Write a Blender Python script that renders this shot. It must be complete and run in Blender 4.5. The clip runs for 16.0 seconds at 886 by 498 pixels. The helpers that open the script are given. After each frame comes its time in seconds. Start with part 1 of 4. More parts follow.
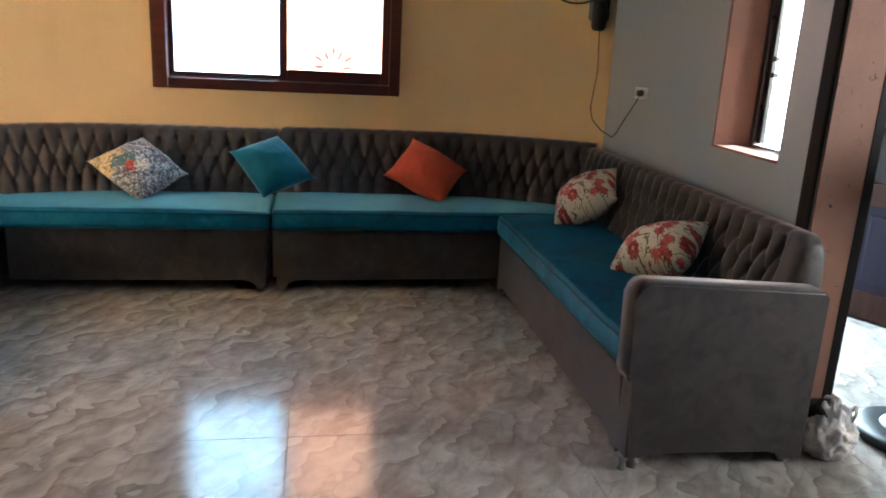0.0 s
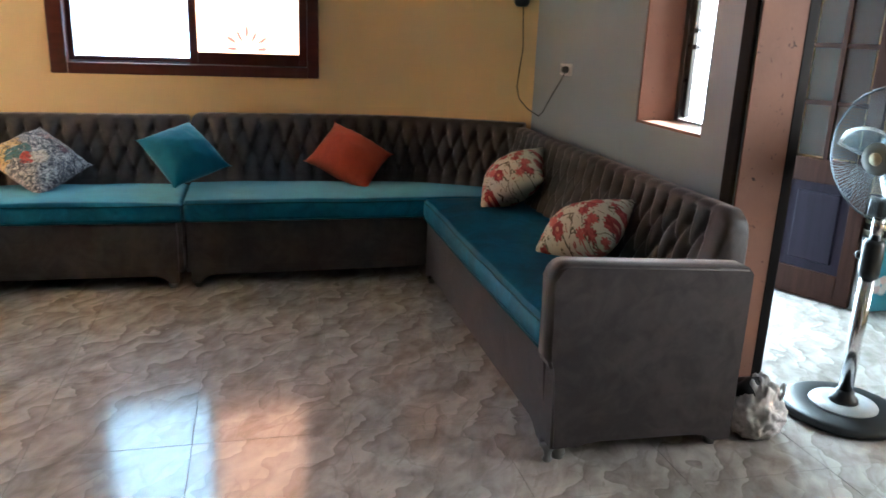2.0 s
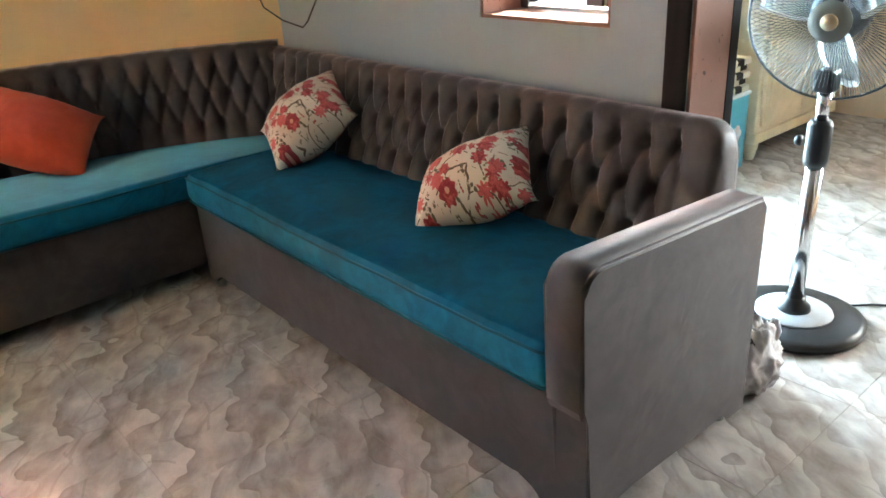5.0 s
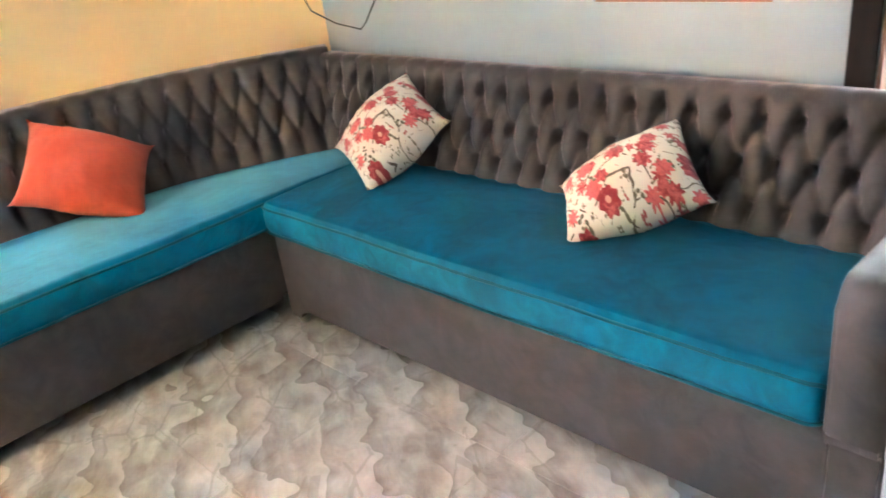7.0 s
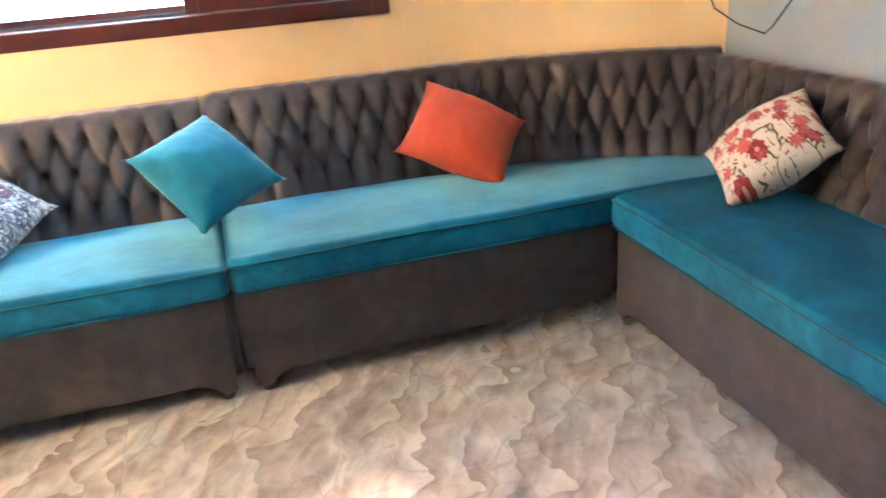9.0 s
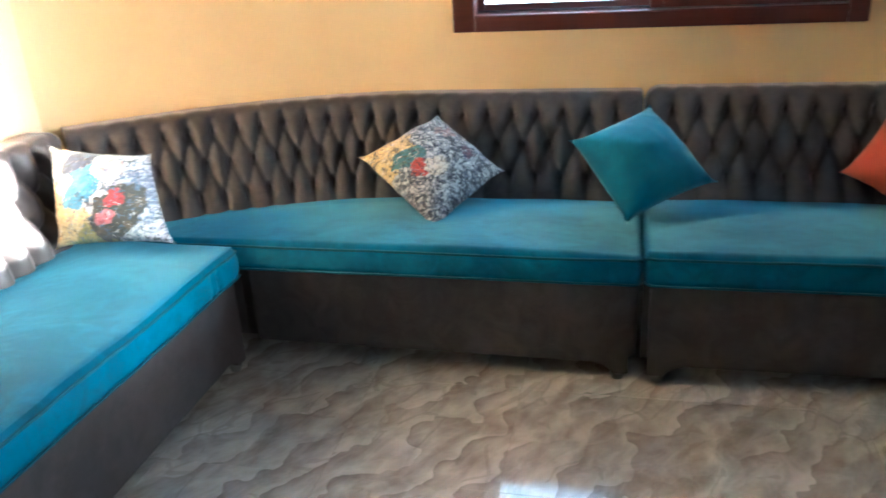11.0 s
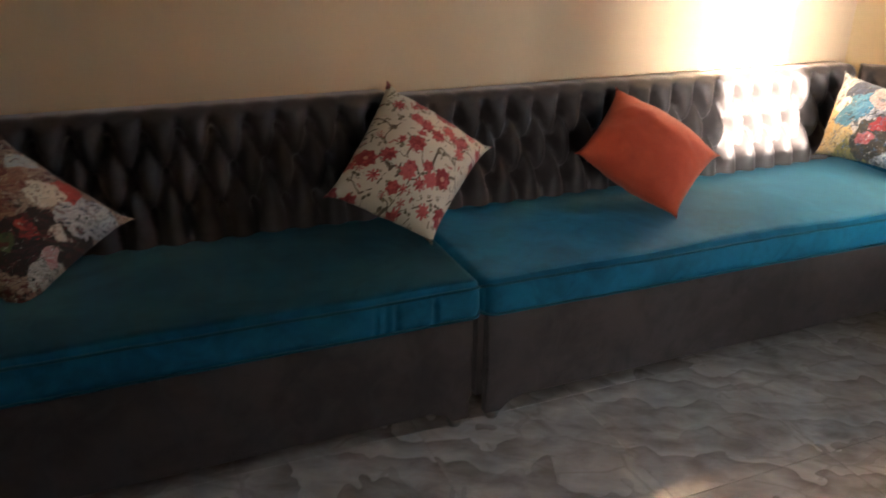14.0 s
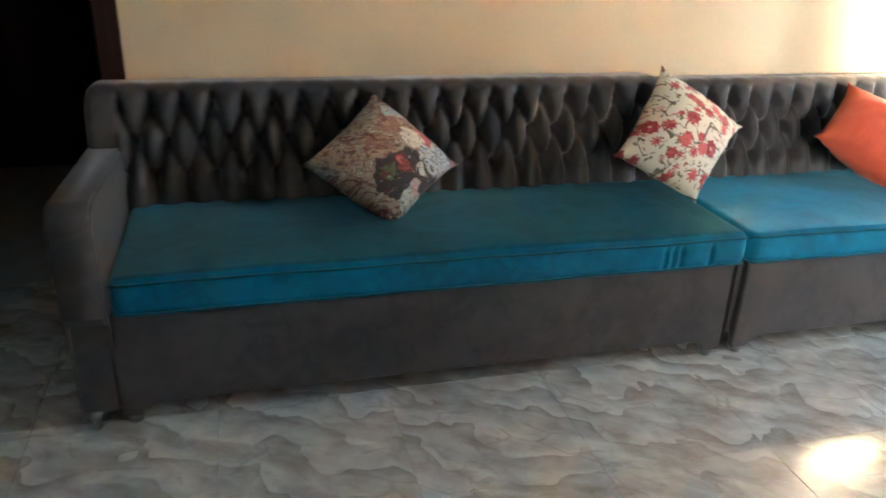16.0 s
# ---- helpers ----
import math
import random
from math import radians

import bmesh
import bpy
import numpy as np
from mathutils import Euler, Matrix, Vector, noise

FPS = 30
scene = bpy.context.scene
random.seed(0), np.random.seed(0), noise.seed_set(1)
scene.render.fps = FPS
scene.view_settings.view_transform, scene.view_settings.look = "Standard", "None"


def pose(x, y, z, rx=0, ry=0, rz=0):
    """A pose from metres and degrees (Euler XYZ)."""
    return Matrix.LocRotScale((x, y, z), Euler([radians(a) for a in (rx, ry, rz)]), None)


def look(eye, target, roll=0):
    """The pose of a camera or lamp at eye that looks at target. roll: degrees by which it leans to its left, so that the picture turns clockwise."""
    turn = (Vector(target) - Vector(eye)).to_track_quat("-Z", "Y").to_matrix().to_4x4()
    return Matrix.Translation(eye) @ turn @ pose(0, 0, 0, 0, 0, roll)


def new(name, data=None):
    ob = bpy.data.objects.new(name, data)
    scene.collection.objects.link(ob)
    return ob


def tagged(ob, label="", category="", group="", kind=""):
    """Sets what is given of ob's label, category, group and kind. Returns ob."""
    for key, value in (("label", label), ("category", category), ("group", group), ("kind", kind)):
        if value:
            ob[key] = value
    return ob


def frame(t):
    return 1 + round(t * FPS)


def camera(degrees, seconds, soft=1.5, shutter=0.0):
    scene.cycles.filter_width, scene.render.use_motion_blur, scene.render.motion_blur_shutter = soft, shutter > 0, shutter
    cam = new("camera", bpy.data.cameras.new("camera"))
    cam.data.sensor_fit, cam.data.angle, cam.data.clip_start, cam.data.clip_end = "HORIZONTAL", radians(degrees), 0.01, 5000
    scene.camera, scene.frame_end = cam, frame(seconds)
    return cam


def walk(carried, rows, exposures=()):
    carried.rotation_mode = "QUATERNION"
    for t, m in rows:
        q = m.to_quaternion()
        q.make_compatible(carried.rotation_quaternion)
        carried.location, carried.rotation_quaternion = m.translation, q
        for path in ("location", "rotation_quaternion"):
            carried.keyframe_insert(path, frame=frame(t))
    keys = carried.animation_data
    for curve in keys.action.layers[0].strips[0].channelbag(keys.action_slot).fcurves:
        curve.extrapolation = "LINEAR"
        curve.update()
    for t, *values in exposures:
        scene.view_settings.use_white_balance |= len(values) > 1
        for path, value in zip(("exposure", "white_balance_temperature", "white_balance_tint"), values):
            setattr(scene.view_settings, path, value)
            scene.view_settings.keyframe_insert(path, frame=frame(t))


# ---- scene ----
cam = camera(60.3, 16.0, soft=1.6, shutter=0.3)
PATH = [
    (0, (-1.844, -5.095, 1.423), (-1.507, -3.195, 0.901), 3.0),
    (0.5, (-1.817, -5.07, 1.408), (-1.39, -3.189, 0.877), 3.2),
    (1, (-1.809, -5.052, 1.412), (-1.4, -3.172, 0.866), 3.0),
    (1.5, (-1.756, -5.031, 1.403), (-1.389, -3.144, 0.853), 3.0),
    (2, (-1.69, -4.963, 1.381), (-1.22, -3.098, 0.832), 2.2),
    (2.5, (-1.78, -4.775, 1.368), (-1.128, -2.989, 0.749), 0.4),
    (3, (-1.852, -4.623, 1.357), (-1.066, -2.901, 0.713), 0.6),
    (3.5, (-1.797, -4.386, 1.365), (-0.996, -2.688, 0.675), -0.7),
    (4, (-1.794, -4.201, 1.33), (-0.994, -2.536, 0.565), -2.0),
    (4.2, (-1.805, -4.09, 1.351), (-0.913, -2.469, 0.59), -2.3),
    (6.3, (-1.959, -3.275, 1.349), (-0.631, -2.103, 0.421), -7.3),
    (6.5, (-2.013, -3.218, 1.383), (-0.685, -2.032, 0.471), -9.2),
    (7, (-2.038, -3.133, 1.369), (-0.801, -1.804, 0.529), -7.5),
    (7.5, (-2.019, -3.114, 1.376), (-0.96, -1.638, 0.54), -7.3),
    (8, (-2.008, -3.109, 1.348), (-1.161, -1.482, 0.552), -7.1),
    (8.5, (-2.014, -3.104, 1.352), (-1.338, -1.4, 0.554), -5.7),
    (9, (-2.01, -3.098, 1.359), (-1.513, -1.322, 0.586), -4.5),
    (9.2, (-2.042, -3.098, 1.347), (-1.628, -1.292, 0.593), -3.6),
    (11.3, (-2.173, -3.16, 1.446), (-2.809, -1.426, 0.678), -4.4),
    (11.5, (-2.141, -3.138, 1.434), (-2.923, -1.467, 0.662), -4.9),
    (12, (-2.113, -3.222, 1.373), (-3.205, -1.737, 0.595), -1.4),
    (12.5, (-2.041, -3.323, 1.367), (-3.454, -2.112, 0.634), -2.0),
    (13, (-1.957, -3.479, 1.37), (-3.453, -2.39, 0.61), -1.2),
    (13.5, (-1.85, -3.589, 1.403), (-3.493, -2.707, 0.679), -0.0),
    (14, (-1.743, -3.704, 1.373), (-3.45, -3.003, 0.601), 0.4),
    (14.5, (-1.651, -3.854, 1.398), (-3.377, -3.283, 0.565), 1.1),
    (15, (-1.608, -4.052, 1.419), (-3.365, -3.515, 0.63), 0.7),
    (15.5, (-1.546, -4.27, 1.421), (-3.285, -3.719, 0.603), -1.0),
    (16, (-1.442, -4.5, 1.404), (-3.214, -4.013, 0.614), 2.1),
]
walk(cam, [(t, look(eye, target, roll)) for t, eye, target, roll in PATH],
     exposures=[
         (0, 4.95, 5600, 5), (2.0, 4.95, 5600, 5), (4.0, 5.75, 5650, 4), (6.5, 6.7, 5450, 3), (7.0, 7.2, 5300, 1), (7.5, 7.25, 5300, 1), (9.0, 7.05, 5600, 10),
         (11.3, 5.1, 5150, 0), (11.5, 4.75, 5150, 0), (12.5, 4.4, 5750, 8), (13.5, 4.62, 6100, 12), (14.0, 4.55, 6250, 11), (14.5, 5.35, 6150, 8), (15.5, 6.0, 5750, 2), (16.0, 6.5, 5650, -2)])

# ---------- light ----------
world = bpy.data.worlds.new("world")
scene.world = world
world.use_nodes = True
wn = world.node_tree.nodes
sky = wn.new("ShaderNodeTexSky")
sky.sky_type, sky.sun_disc = "NISHITA", False
sky.sun_elevation, sky.sun_rotation = radians(6.8), radians(99.7)
world.node_tree.links.new(sky.outputs[0], wn["Background"].inputs[0])
wn["Background"].inputs[1].default_value = 0.03

sun = new("sun", bpy.data.lights.new("sun", "SUN"))
sun.data.energy, sun.data.angle, sun.data.color = 5.0, radians(0.6), (1.0, 0.9, 0.76)
sun.matrix_world = look((4.45, -0.76, 0.53), (0, 0, 0))


def area_lamp(name, eye, target, w, h, watts, color):
    ob = new(name, bpy.data.lights.new(name, "AREA"))
    ob.data.shape, ob.data.size, ob.data.size_y = "RECTANGLE", w, h
    ob.data.energy, ob.data.color = watts, color
    ob.matrix_world = look(eye, target)
    return ob


# fill lamps added in two unseen hall openings, in place of daylight; beams narrowed
hall_light = area_lamp("hall_fill_lamp", (3.28, -2.55, 1.88), (0.13, -2.0, 1.55), 0.54, 0.98, 0.85, (1.0, 0.95, 0.88))
hall_light.data.spread = radians(16)
hall_light = area_lamp("hall_fill_lamp", (3.28, -4.25, 1.60), (0.0, -3.05, 1.30), 1.5, 1.3, 0.8, (1.0, 0.95, 0.88))
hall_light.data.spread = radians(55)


# ---------- materials ----------
class Mat:
    """A node material with short ways to wire it."""

    def __init__(self, name):
        self.m = bpy.data.materials.new(name)
        self.m.use_nodes = True
        self.t = self.m.node_tree
        self.b = self.t.nodes["Principled BSDF"]
        self.coord = self.t.nodes.new("ShaderNodeTexCoord")

    def n(self, kind, **props):
        node = self.t.nodes.new("ShaderNode" + kind)
        for k, v in props.items():
            setattr(node, k, v)
        return node

    def put(self, node, key, value):
        if hasattr(value, "is_output"):
            self.t.links.new(value, node.inputs[key])
        else:
            node.inputs[key].default_value = value

    def noise(self, vec, scale, detail=4.0, rough=0.55, dist=0.0):
        node = self.n("TexNoise")
        for k, v in (("Vector", vec), ("Scale", scale), ("Detail", detail), ("Roughness", rough), ("Distortion", dist)):
            self.put(node, k, v)
        return node.outputs["Fac"]

    def ramp(self, fac, stops):
        node = self.n("ValToRGB")
        el = node.color_ramp.elements
        while len(el) < len(stops):
            el.new(0.5)
        for e, (p, c) in zip(el, stops):
            e.position, e.color = p, (*c, 1.0)
        self.put(node, "Fac", fac)
        return node.outputs["Color"]

    def mix(self, fac, a, b, blend="MIX"):
        node = self.n("Mix", data_type="RGBA", blend_type=blend)
        self.put(node, 0, fac)
        self.put(node, 6, a if hasattr(a, "is_output") else (*a, 1.0))
        self.put(node, 7, b if hasattr(b, "is_output") else (*b, 1.0))
        return node.outputs[2]

    def math(self, op, a, b=0.0, clamp=False):
        node = self.n("Math", operation=op, use_clamp=clamp)
        self.put(node, 0, a)
        self.put(node, 1, b)
        return node.outputs[0]

    def vmath(self, op, a, b):
        node = self.n("VectorMath", operation=op)
        self.put(node, 0, a)
        self.put(node, 1, b)
        return node.outputs[0]

    def bump(self, height, strength=0.3, distance=0.002):
        node = self.n("Bump")
        self.put(node, "Height", height)
        self.put(node, "Strength", strength)
        self.put(node, "Distance", distance)
        self.put(self.b, "Normal", node.outputs[0])

    def set(self, **kw):
        for k, v in kw.items():
            key = k.replace("_", " ")
            self.put(self.b, key, (*v, 1.0) if isinstance(v, tuple) and len(v) == 3 else v)
        return self


def plain(name, color, rough=0.5, metal=0.0, vary=0.12, scale=9.0, bump=0.0, bscale=200.0):
    k = Mat(name)
    v = k.coord.outputs["Object"]
    dark = tuple(c * (1 - vary) for c in color)
    lite = tuple(min(1, c * (1 + vary)) for c in color)
    k.set(Base_Color=k.ramp(k.noise(v, scale), [(0.3, dark), (0.7, lite)]), Metallic=metal)
    k.set(Roughness=k.math("ADD", k.math("MULTIPLY", k.noise(v, scale * 3), 0.2), rough - 0.1, True))
    if bump:
        k.bump(k.noise(v, bscale, 6), bump)
    return k.m


def paint(name, color):
    k = Mat(name)
    v = k.coord.outputs["Object"]
    big = k.noise(v, 0.9, 5, 0.6)
    fine = k.noise(v, 22, 6, 0.7)
    c = k.ramp(big, [(0.3, tuple(x * 0.93 for x in color)), (0.7, tuple(min(1, x * 1.04) for x in color))])
    c = k.mix(k.math("MULTIPLY", k.math("GREATER_THAN", k.noise(v, 6, 8, 0.75), 0.7), 0.12), c, tuple(x * 0.7 for x in color))
    k.set(Base_Color=c, Roughness=0.42)
    k.bump(k.math("ADD", k.math("MULTIPLY", fine, 0.5), big), 0.25, 0.006)
    return k.m


def chipped_plaster(name, color):
    """Rough bare plaster with small dark pits and scratches."""
    k = Mat(name)
    v = k.coord.outputs["Object"]
    big = k.noise(v, 2.5, 6, 0.65)
    c = k.ramp(big, [(0.3, tuple(x * 0.82 for x in color)), (0.7, tuple(x * 1.1 for x in color))])
    bent = k.vmath("ADD", v, k.vmath("MULTIPLY", k.vmath("ADD", v, (3.1, 1.7, 0.4)), (0.3, 0.3, 0.0)))
    chips = k.math("MULTIPLY", k.math("GREATER_THAN", k.noise(bent, 38, 2, 0.5, 1.2), 0.695), k.math("GREATER_THAN", k.noise(v, 7, 2), 0.45))
    c = k.mix(k.math("MULTIPLY", chips, 0.85), c, (0.035, 0.018, 0.015))
    k.set(Base_Color=c, Roughness=0.75)
    k.bump(k.math("SUBTRACT", k.math("MULTIPLY", k.noise(v, 40, 6, 0.7), 0.5), chips), 0.4, 0.006)
    return k.m


def velvet(name, dark, lite, sheen, tint, nap=0.5, folds=0.0, gloss=0.25, rough=0.75, shine=(1.0, 1.0, 1.0), light_tilt=None):
    k = Mat(name)
    v = k.coord.outputs["Object"]
    rubbed = k.noise(v, 3.2, 6, 0.62, 0.6)
    patches = k.noise(v, 11.0, 4, 0.6, 1.2)
    c = k.ramp(k.math("ADD", k.math("MULTIPLY", rubbed, 0.6), k.math("MULTIPLY", patches, 0.4)), [(0.42, dark), (0.58, lite)])
    fibre = k.noise(v, 650, 2, 0.7)
    c = k.mix(0.22, c, k.ramp(fibre, [(0.3, tuple(x * 0.5 for x in dark)), (0.7, tuple(min(1, x * 1.5) for x in lite))]))
    k.set(Base_Color=c, Roughness=rough, Sheen_Weight=sheen, Sheen_Roughness=nap, Sheen_Tint=tint, Specular_IOR_Level=gloss, Specular_Tint=shine)
    crease = k.noise(v, 7.0, 3, 0.5, 2.2)
    h = k.math("ADD", k.math("MULTIPLY", fibre, 0.12), k.math("MULTIPLY", rubbed, 1.0 + folds))
    h = k.math("ADD", h, k.math("MULTIPLY", crease, 0.5 * folds))
    k.bump(h, 0.4, 0.007)
    if light_tilt:
        # nap lean drawn as tilted normals, more where rubbed, to lighten or darken pads
        lean = k.vmath("MULTIPLY", k.ramp(rubbed, [(0.3, (0.7,) * 3), (0.7, (1.2,) * 3)]), light_tilt)
        tilted_normal = k.vmath("NORMALIZE", k.vmath("ADD", k.b.inputs["Normal"].links[0].from_socket, lean), (0, 0, 0))
        k.put(k.b, "Normal", tilted_normal)
    return k.m


def marble_tile():
    k = Mat("marble_tile")
    info = k.n("ObjectInfo")
    rnd = k.n("CombineXYZ")
    k.put(rnd, 0, k.math("MULTIPLY", info.outputs["Random"], 37.0))
    k.put(rnd, 1, k.math("MULTIPLY", info.outputs["Random"], 91.0))
    geo = k.n("NewGeometry")
    v = k.vmath("ADD", geo.outputs["Position"], k.vmath("MULTIPLY", rnd.outputs[0], (0.0006, 0.0006, 0.0)))
    turned = k.n("Mapping")
    k.put(turned, "Vector", v)
    k.put(turned, "Rotation", (0, 0, radians(32)))
    st = k.n("Mapping")
    k.put(st, "Vector", turned.outputs[0])
    k.put(st, "Scale", (1.9, 1.0, 1.0))
    s = st.outputs[0]
    warp = k.n("TexNoise")
    for key, val in (("Vector", s), ("Scale", 3.2), ("Detail", 3.0), ("Roughness", 0.5)):
        k.put(warp, key, val)
    bent = k.vmath("ADD", s, k.vmath("MULTIPLY", warp.outputs["Color"], (0.16, 0.16, 0.0)))
    ripple = k.n("TexVoronoi", feature="SMOOTH_F1")
    for key, val in (("Vector", bent), ("Scale", 4.6), ("Smoothness", 0.25)):
        k.put(ripple, key, val)
    cloud = k.noise(bent, 4.2, 3.0, 0.5, 0.7)
    edge = k.n("TexVoronoi", feature="DISTANCE_TO_EDGE")
    for key, val in (("Vector", bent), ("Scale", 4.6)):
        k.put(edge, key, val)
    lo, md, hi = (0.175, 0.150, 0.132), (0.345, 0.305, 0.277), (0.60, 0.55, 0.51)
    wave = k.n("TexWave", wave_type="BANDS", bands_direction="X", wave_profile="SAW")
    for key, val in (("Vector", turned.outputs[0]), ("Scale", 2.3), ("Distortion", 8.5), ("Detail", 2.0), ("Detail Scale", 2.4), ("Detail Roughness", 0.45)):
        k.put(wave, key, val)
    band = k.ramp(wave.outputs["Fac"], [(0.0, lo), (0.28, md), (0.88, hi), (1.0, hi)])
    c = k.ramp(cloud, [(0.32, lo), (0.5, md), (0.66, hi)])
    show = k.ramp(k.noise(s, 2.6, 2), [(0.4, (0.15,) * 3), (0.6, (0.8,) * 3)])
    c = k.mix(show, c, band)
    c = k.mix(0.3, c, k.ramp(k.noise(s, 9.0, 4, 0.6, 0.6), [(0.35, lo), (0.65, hi)]))
    vein = k.math("MULTIPLY", k.math("LESS_THAN", edge.outputs["Distance"], 0.03), k.math("GREATER_THAN", k.noise(s, 4.0, 2), 0.52))
    c = k.mix(k.math("MULTIPLY", vein, 0.3), c, (0.2, 0.17, 0.145))
    c = k.mix(0.1, c, k.ramp(k.noise(s, 60, 4, 0.7), [(0.3, (0.2, 0.17, 0.15)), (0.7, (0.5, 0.45, 0.4))]))
    k.set(Base_Color=c, Specular_IOR_Level=0.26)
    smear = k.noise(k.coord.outputs["Object"], 5, 5, 0.6)
    k.set(Roughness=k.ramp(smear, [(0.3, (0.09,) * 3), (0.75, (0.2,) * 3)]))
    k.bump(k.noise(k.coord.outputs["Object"], 4, 3), 0.1, 0.002)
    return k.m


def wood(name, dark, lite, rough=0.35, axis=2, gloss=0.5):
    k = Mat(name)
    st = k.n("Mapping")
    k.put(st, "Vector", k.coord.outputs["Object"])
    sc = [14.0, 14.0, 14.0]
    sc[axis] = 0.8
    k.put(st, "Scale", tuple(sc))
    g = k.noise(st.outputs[0], 2.0, 8, 0.65, 0.8)
    k.set(Base_Color=k.ramp(g, [(0.3, dark), (0.7, lite)]), Roughness=rough, Specular_IOR_Level=gloss)
    k.bump(g, 0.15, 0.001)
    return k.m


def flower_print(name, cloth, petals, centre, leaf, stem, scale):
    """Printed cloth: five-petalled flowers, leaves and thin stems on a pale ground."""
    k = Mat(name)
    v = k.coord.outputs["Object"]
    flat = k.n("Mapping")
    k.put(flat, "Vector", v)
    k.put(flat, "Scale", (scale, scale, 0.0))
    p = flat.outputs[0]
    weave = k.noise(v, 420, 2, 0.6)
    warp = k.n("TexNoise")
    k.put(warp, "Vector", p)
    k.put(warp, "Scale", 1.3)
    bent = k.vmath("ADD", p, k.vmath("MULTIPLY", warp.outputs["Color"], (0.55, 0.55, 0.0)))
    stems = k.n("TexVoronoi", feature="DISTANCE_TO_EDGE")
    k.put(stems, "Vector", bent)
    k.put(stems, "Scale", 1.35)
    c = k.mix(0.18, cloth, k.ramp(weave, [(0.3, tuple(x * 0.7 for x in cloth)), (0.7, cloth)]))
    line = k.math("MULTIPLY", k.math("LESS_THAN", stems.outputs["Distance"], 0.024), k.math("GREATER_THAN", k.noise(p, 2.2, 2), 0.47))
    c = k.mix(line, c, stem)

    def bloom(sc, size, lobes, shift, keep, seed):
        vo = k.n("TexVoronoi", feature="F1")
        q = k.vmath("ADD", p, (seed, seed * 0.7, 0.0))
        k.put(vo, "Vector", q)
        k.put(vo, "Scale", sc)
        k.put(vo, "Randomness", 0.75)
        d = k.vmath("SUBTRACT", k.vmath("MULTIPLY", q, (sc, sc, 0.0)), k.vmath("MULTIPLY", vo.outputs["Position"], (sc, sc, 0.0)))
        sep = k.n("SeparateXYZ")
        k.put(sep, 0, d)
        ang = k.math("ARCTAN2", sep.outputs[1], sep.outputs[0])
        rr = vo.outputs["Distance"]
        tone = k.n("SeparateColor")
        k.put(tone, 0, vo.outputs["Color"])
        lobe = k.math("COSINE", k.math("ADD", k.math("MULTIPLY", ang, lobes), k.math("MULTIPLY", tone.outputs[0], 6.0)))
        edge = k.math("ADD", k.math("MULTIPLY", lobe, shift), size)
        inside = k.math("MULTIPLY", k.math("LESS_THAN", rr, edge), k.math("GREATER_THAN", tone.outputs[1], keep))
        core = k.math("MULTIPLY", k.math("LESS_THAN", rr, size * 0.28), k.math("GREATER_THAN", tone.outputs[1], keep))
        return inside, core, tone.outputs[2], rr

    lf, _, _, _ = bloom(3.4, 0.22, 2.0, 0.17, 0.12, 4.3)
    c = k.mix(lf, c, leaf)
    lf3, _, _, _ = bloom(5.2, 0.24, 2.0, 0.16, 0.3, 13.7)
    c = k.mix(lf3, c, tuple(x * 1.5 for x in leaf))
    lf2, _, _, _ = bloom(4.2, 0.17, 2.0, 0.14, 0.55, 9.1)
    c = k.mix(lf2, c, tuple(x * 0.8 for x in petals[1]))
    fl0, core0, tone0, _ = bloom(2.2, 0.38, 6.0, 0.045, 0.3, 6.1)
    c = k.mix(fl0, c, k.ramp(k.noise(p, 12, 3), [(0.35, petals[0]), (0.65, tuple(min(1, x * 1.25) for x in petals[1]))]))
    fl, core, tone, rr = bloom(1.6, 0.43, 8.0, 0.045, 0.05, 1.7)
    pet = k.ramp(k.math("ADD", k.math("MULTIPLY", k.noise(p, 7, 4, 0.7, 1.0), 0.8), k.math("MULTIPLY", tone, 0.2)), [(0.42, petals[0]), (0.58, tuple(min(1, x * 1.3) for x in petals[1]))])
    c = k.mix(fl, c, pet)
    ring = k.math("MULTIPLY", k.math("LESS_THAN", k.math("ABSOLUTE", k.math("SUBTRACT", rr, 0.17)), 0.03), fl)
    c = k.mix(k.math("MULTIPLY", ring, 0.6), c, petals[0])
    c = k.mix(core, c, centre)
    k.set(Base_Color=c, Roughness=0.85, Sheen_Weight=0.1)
    k.bump(weave, 0.3, 0.001)
    return k.m


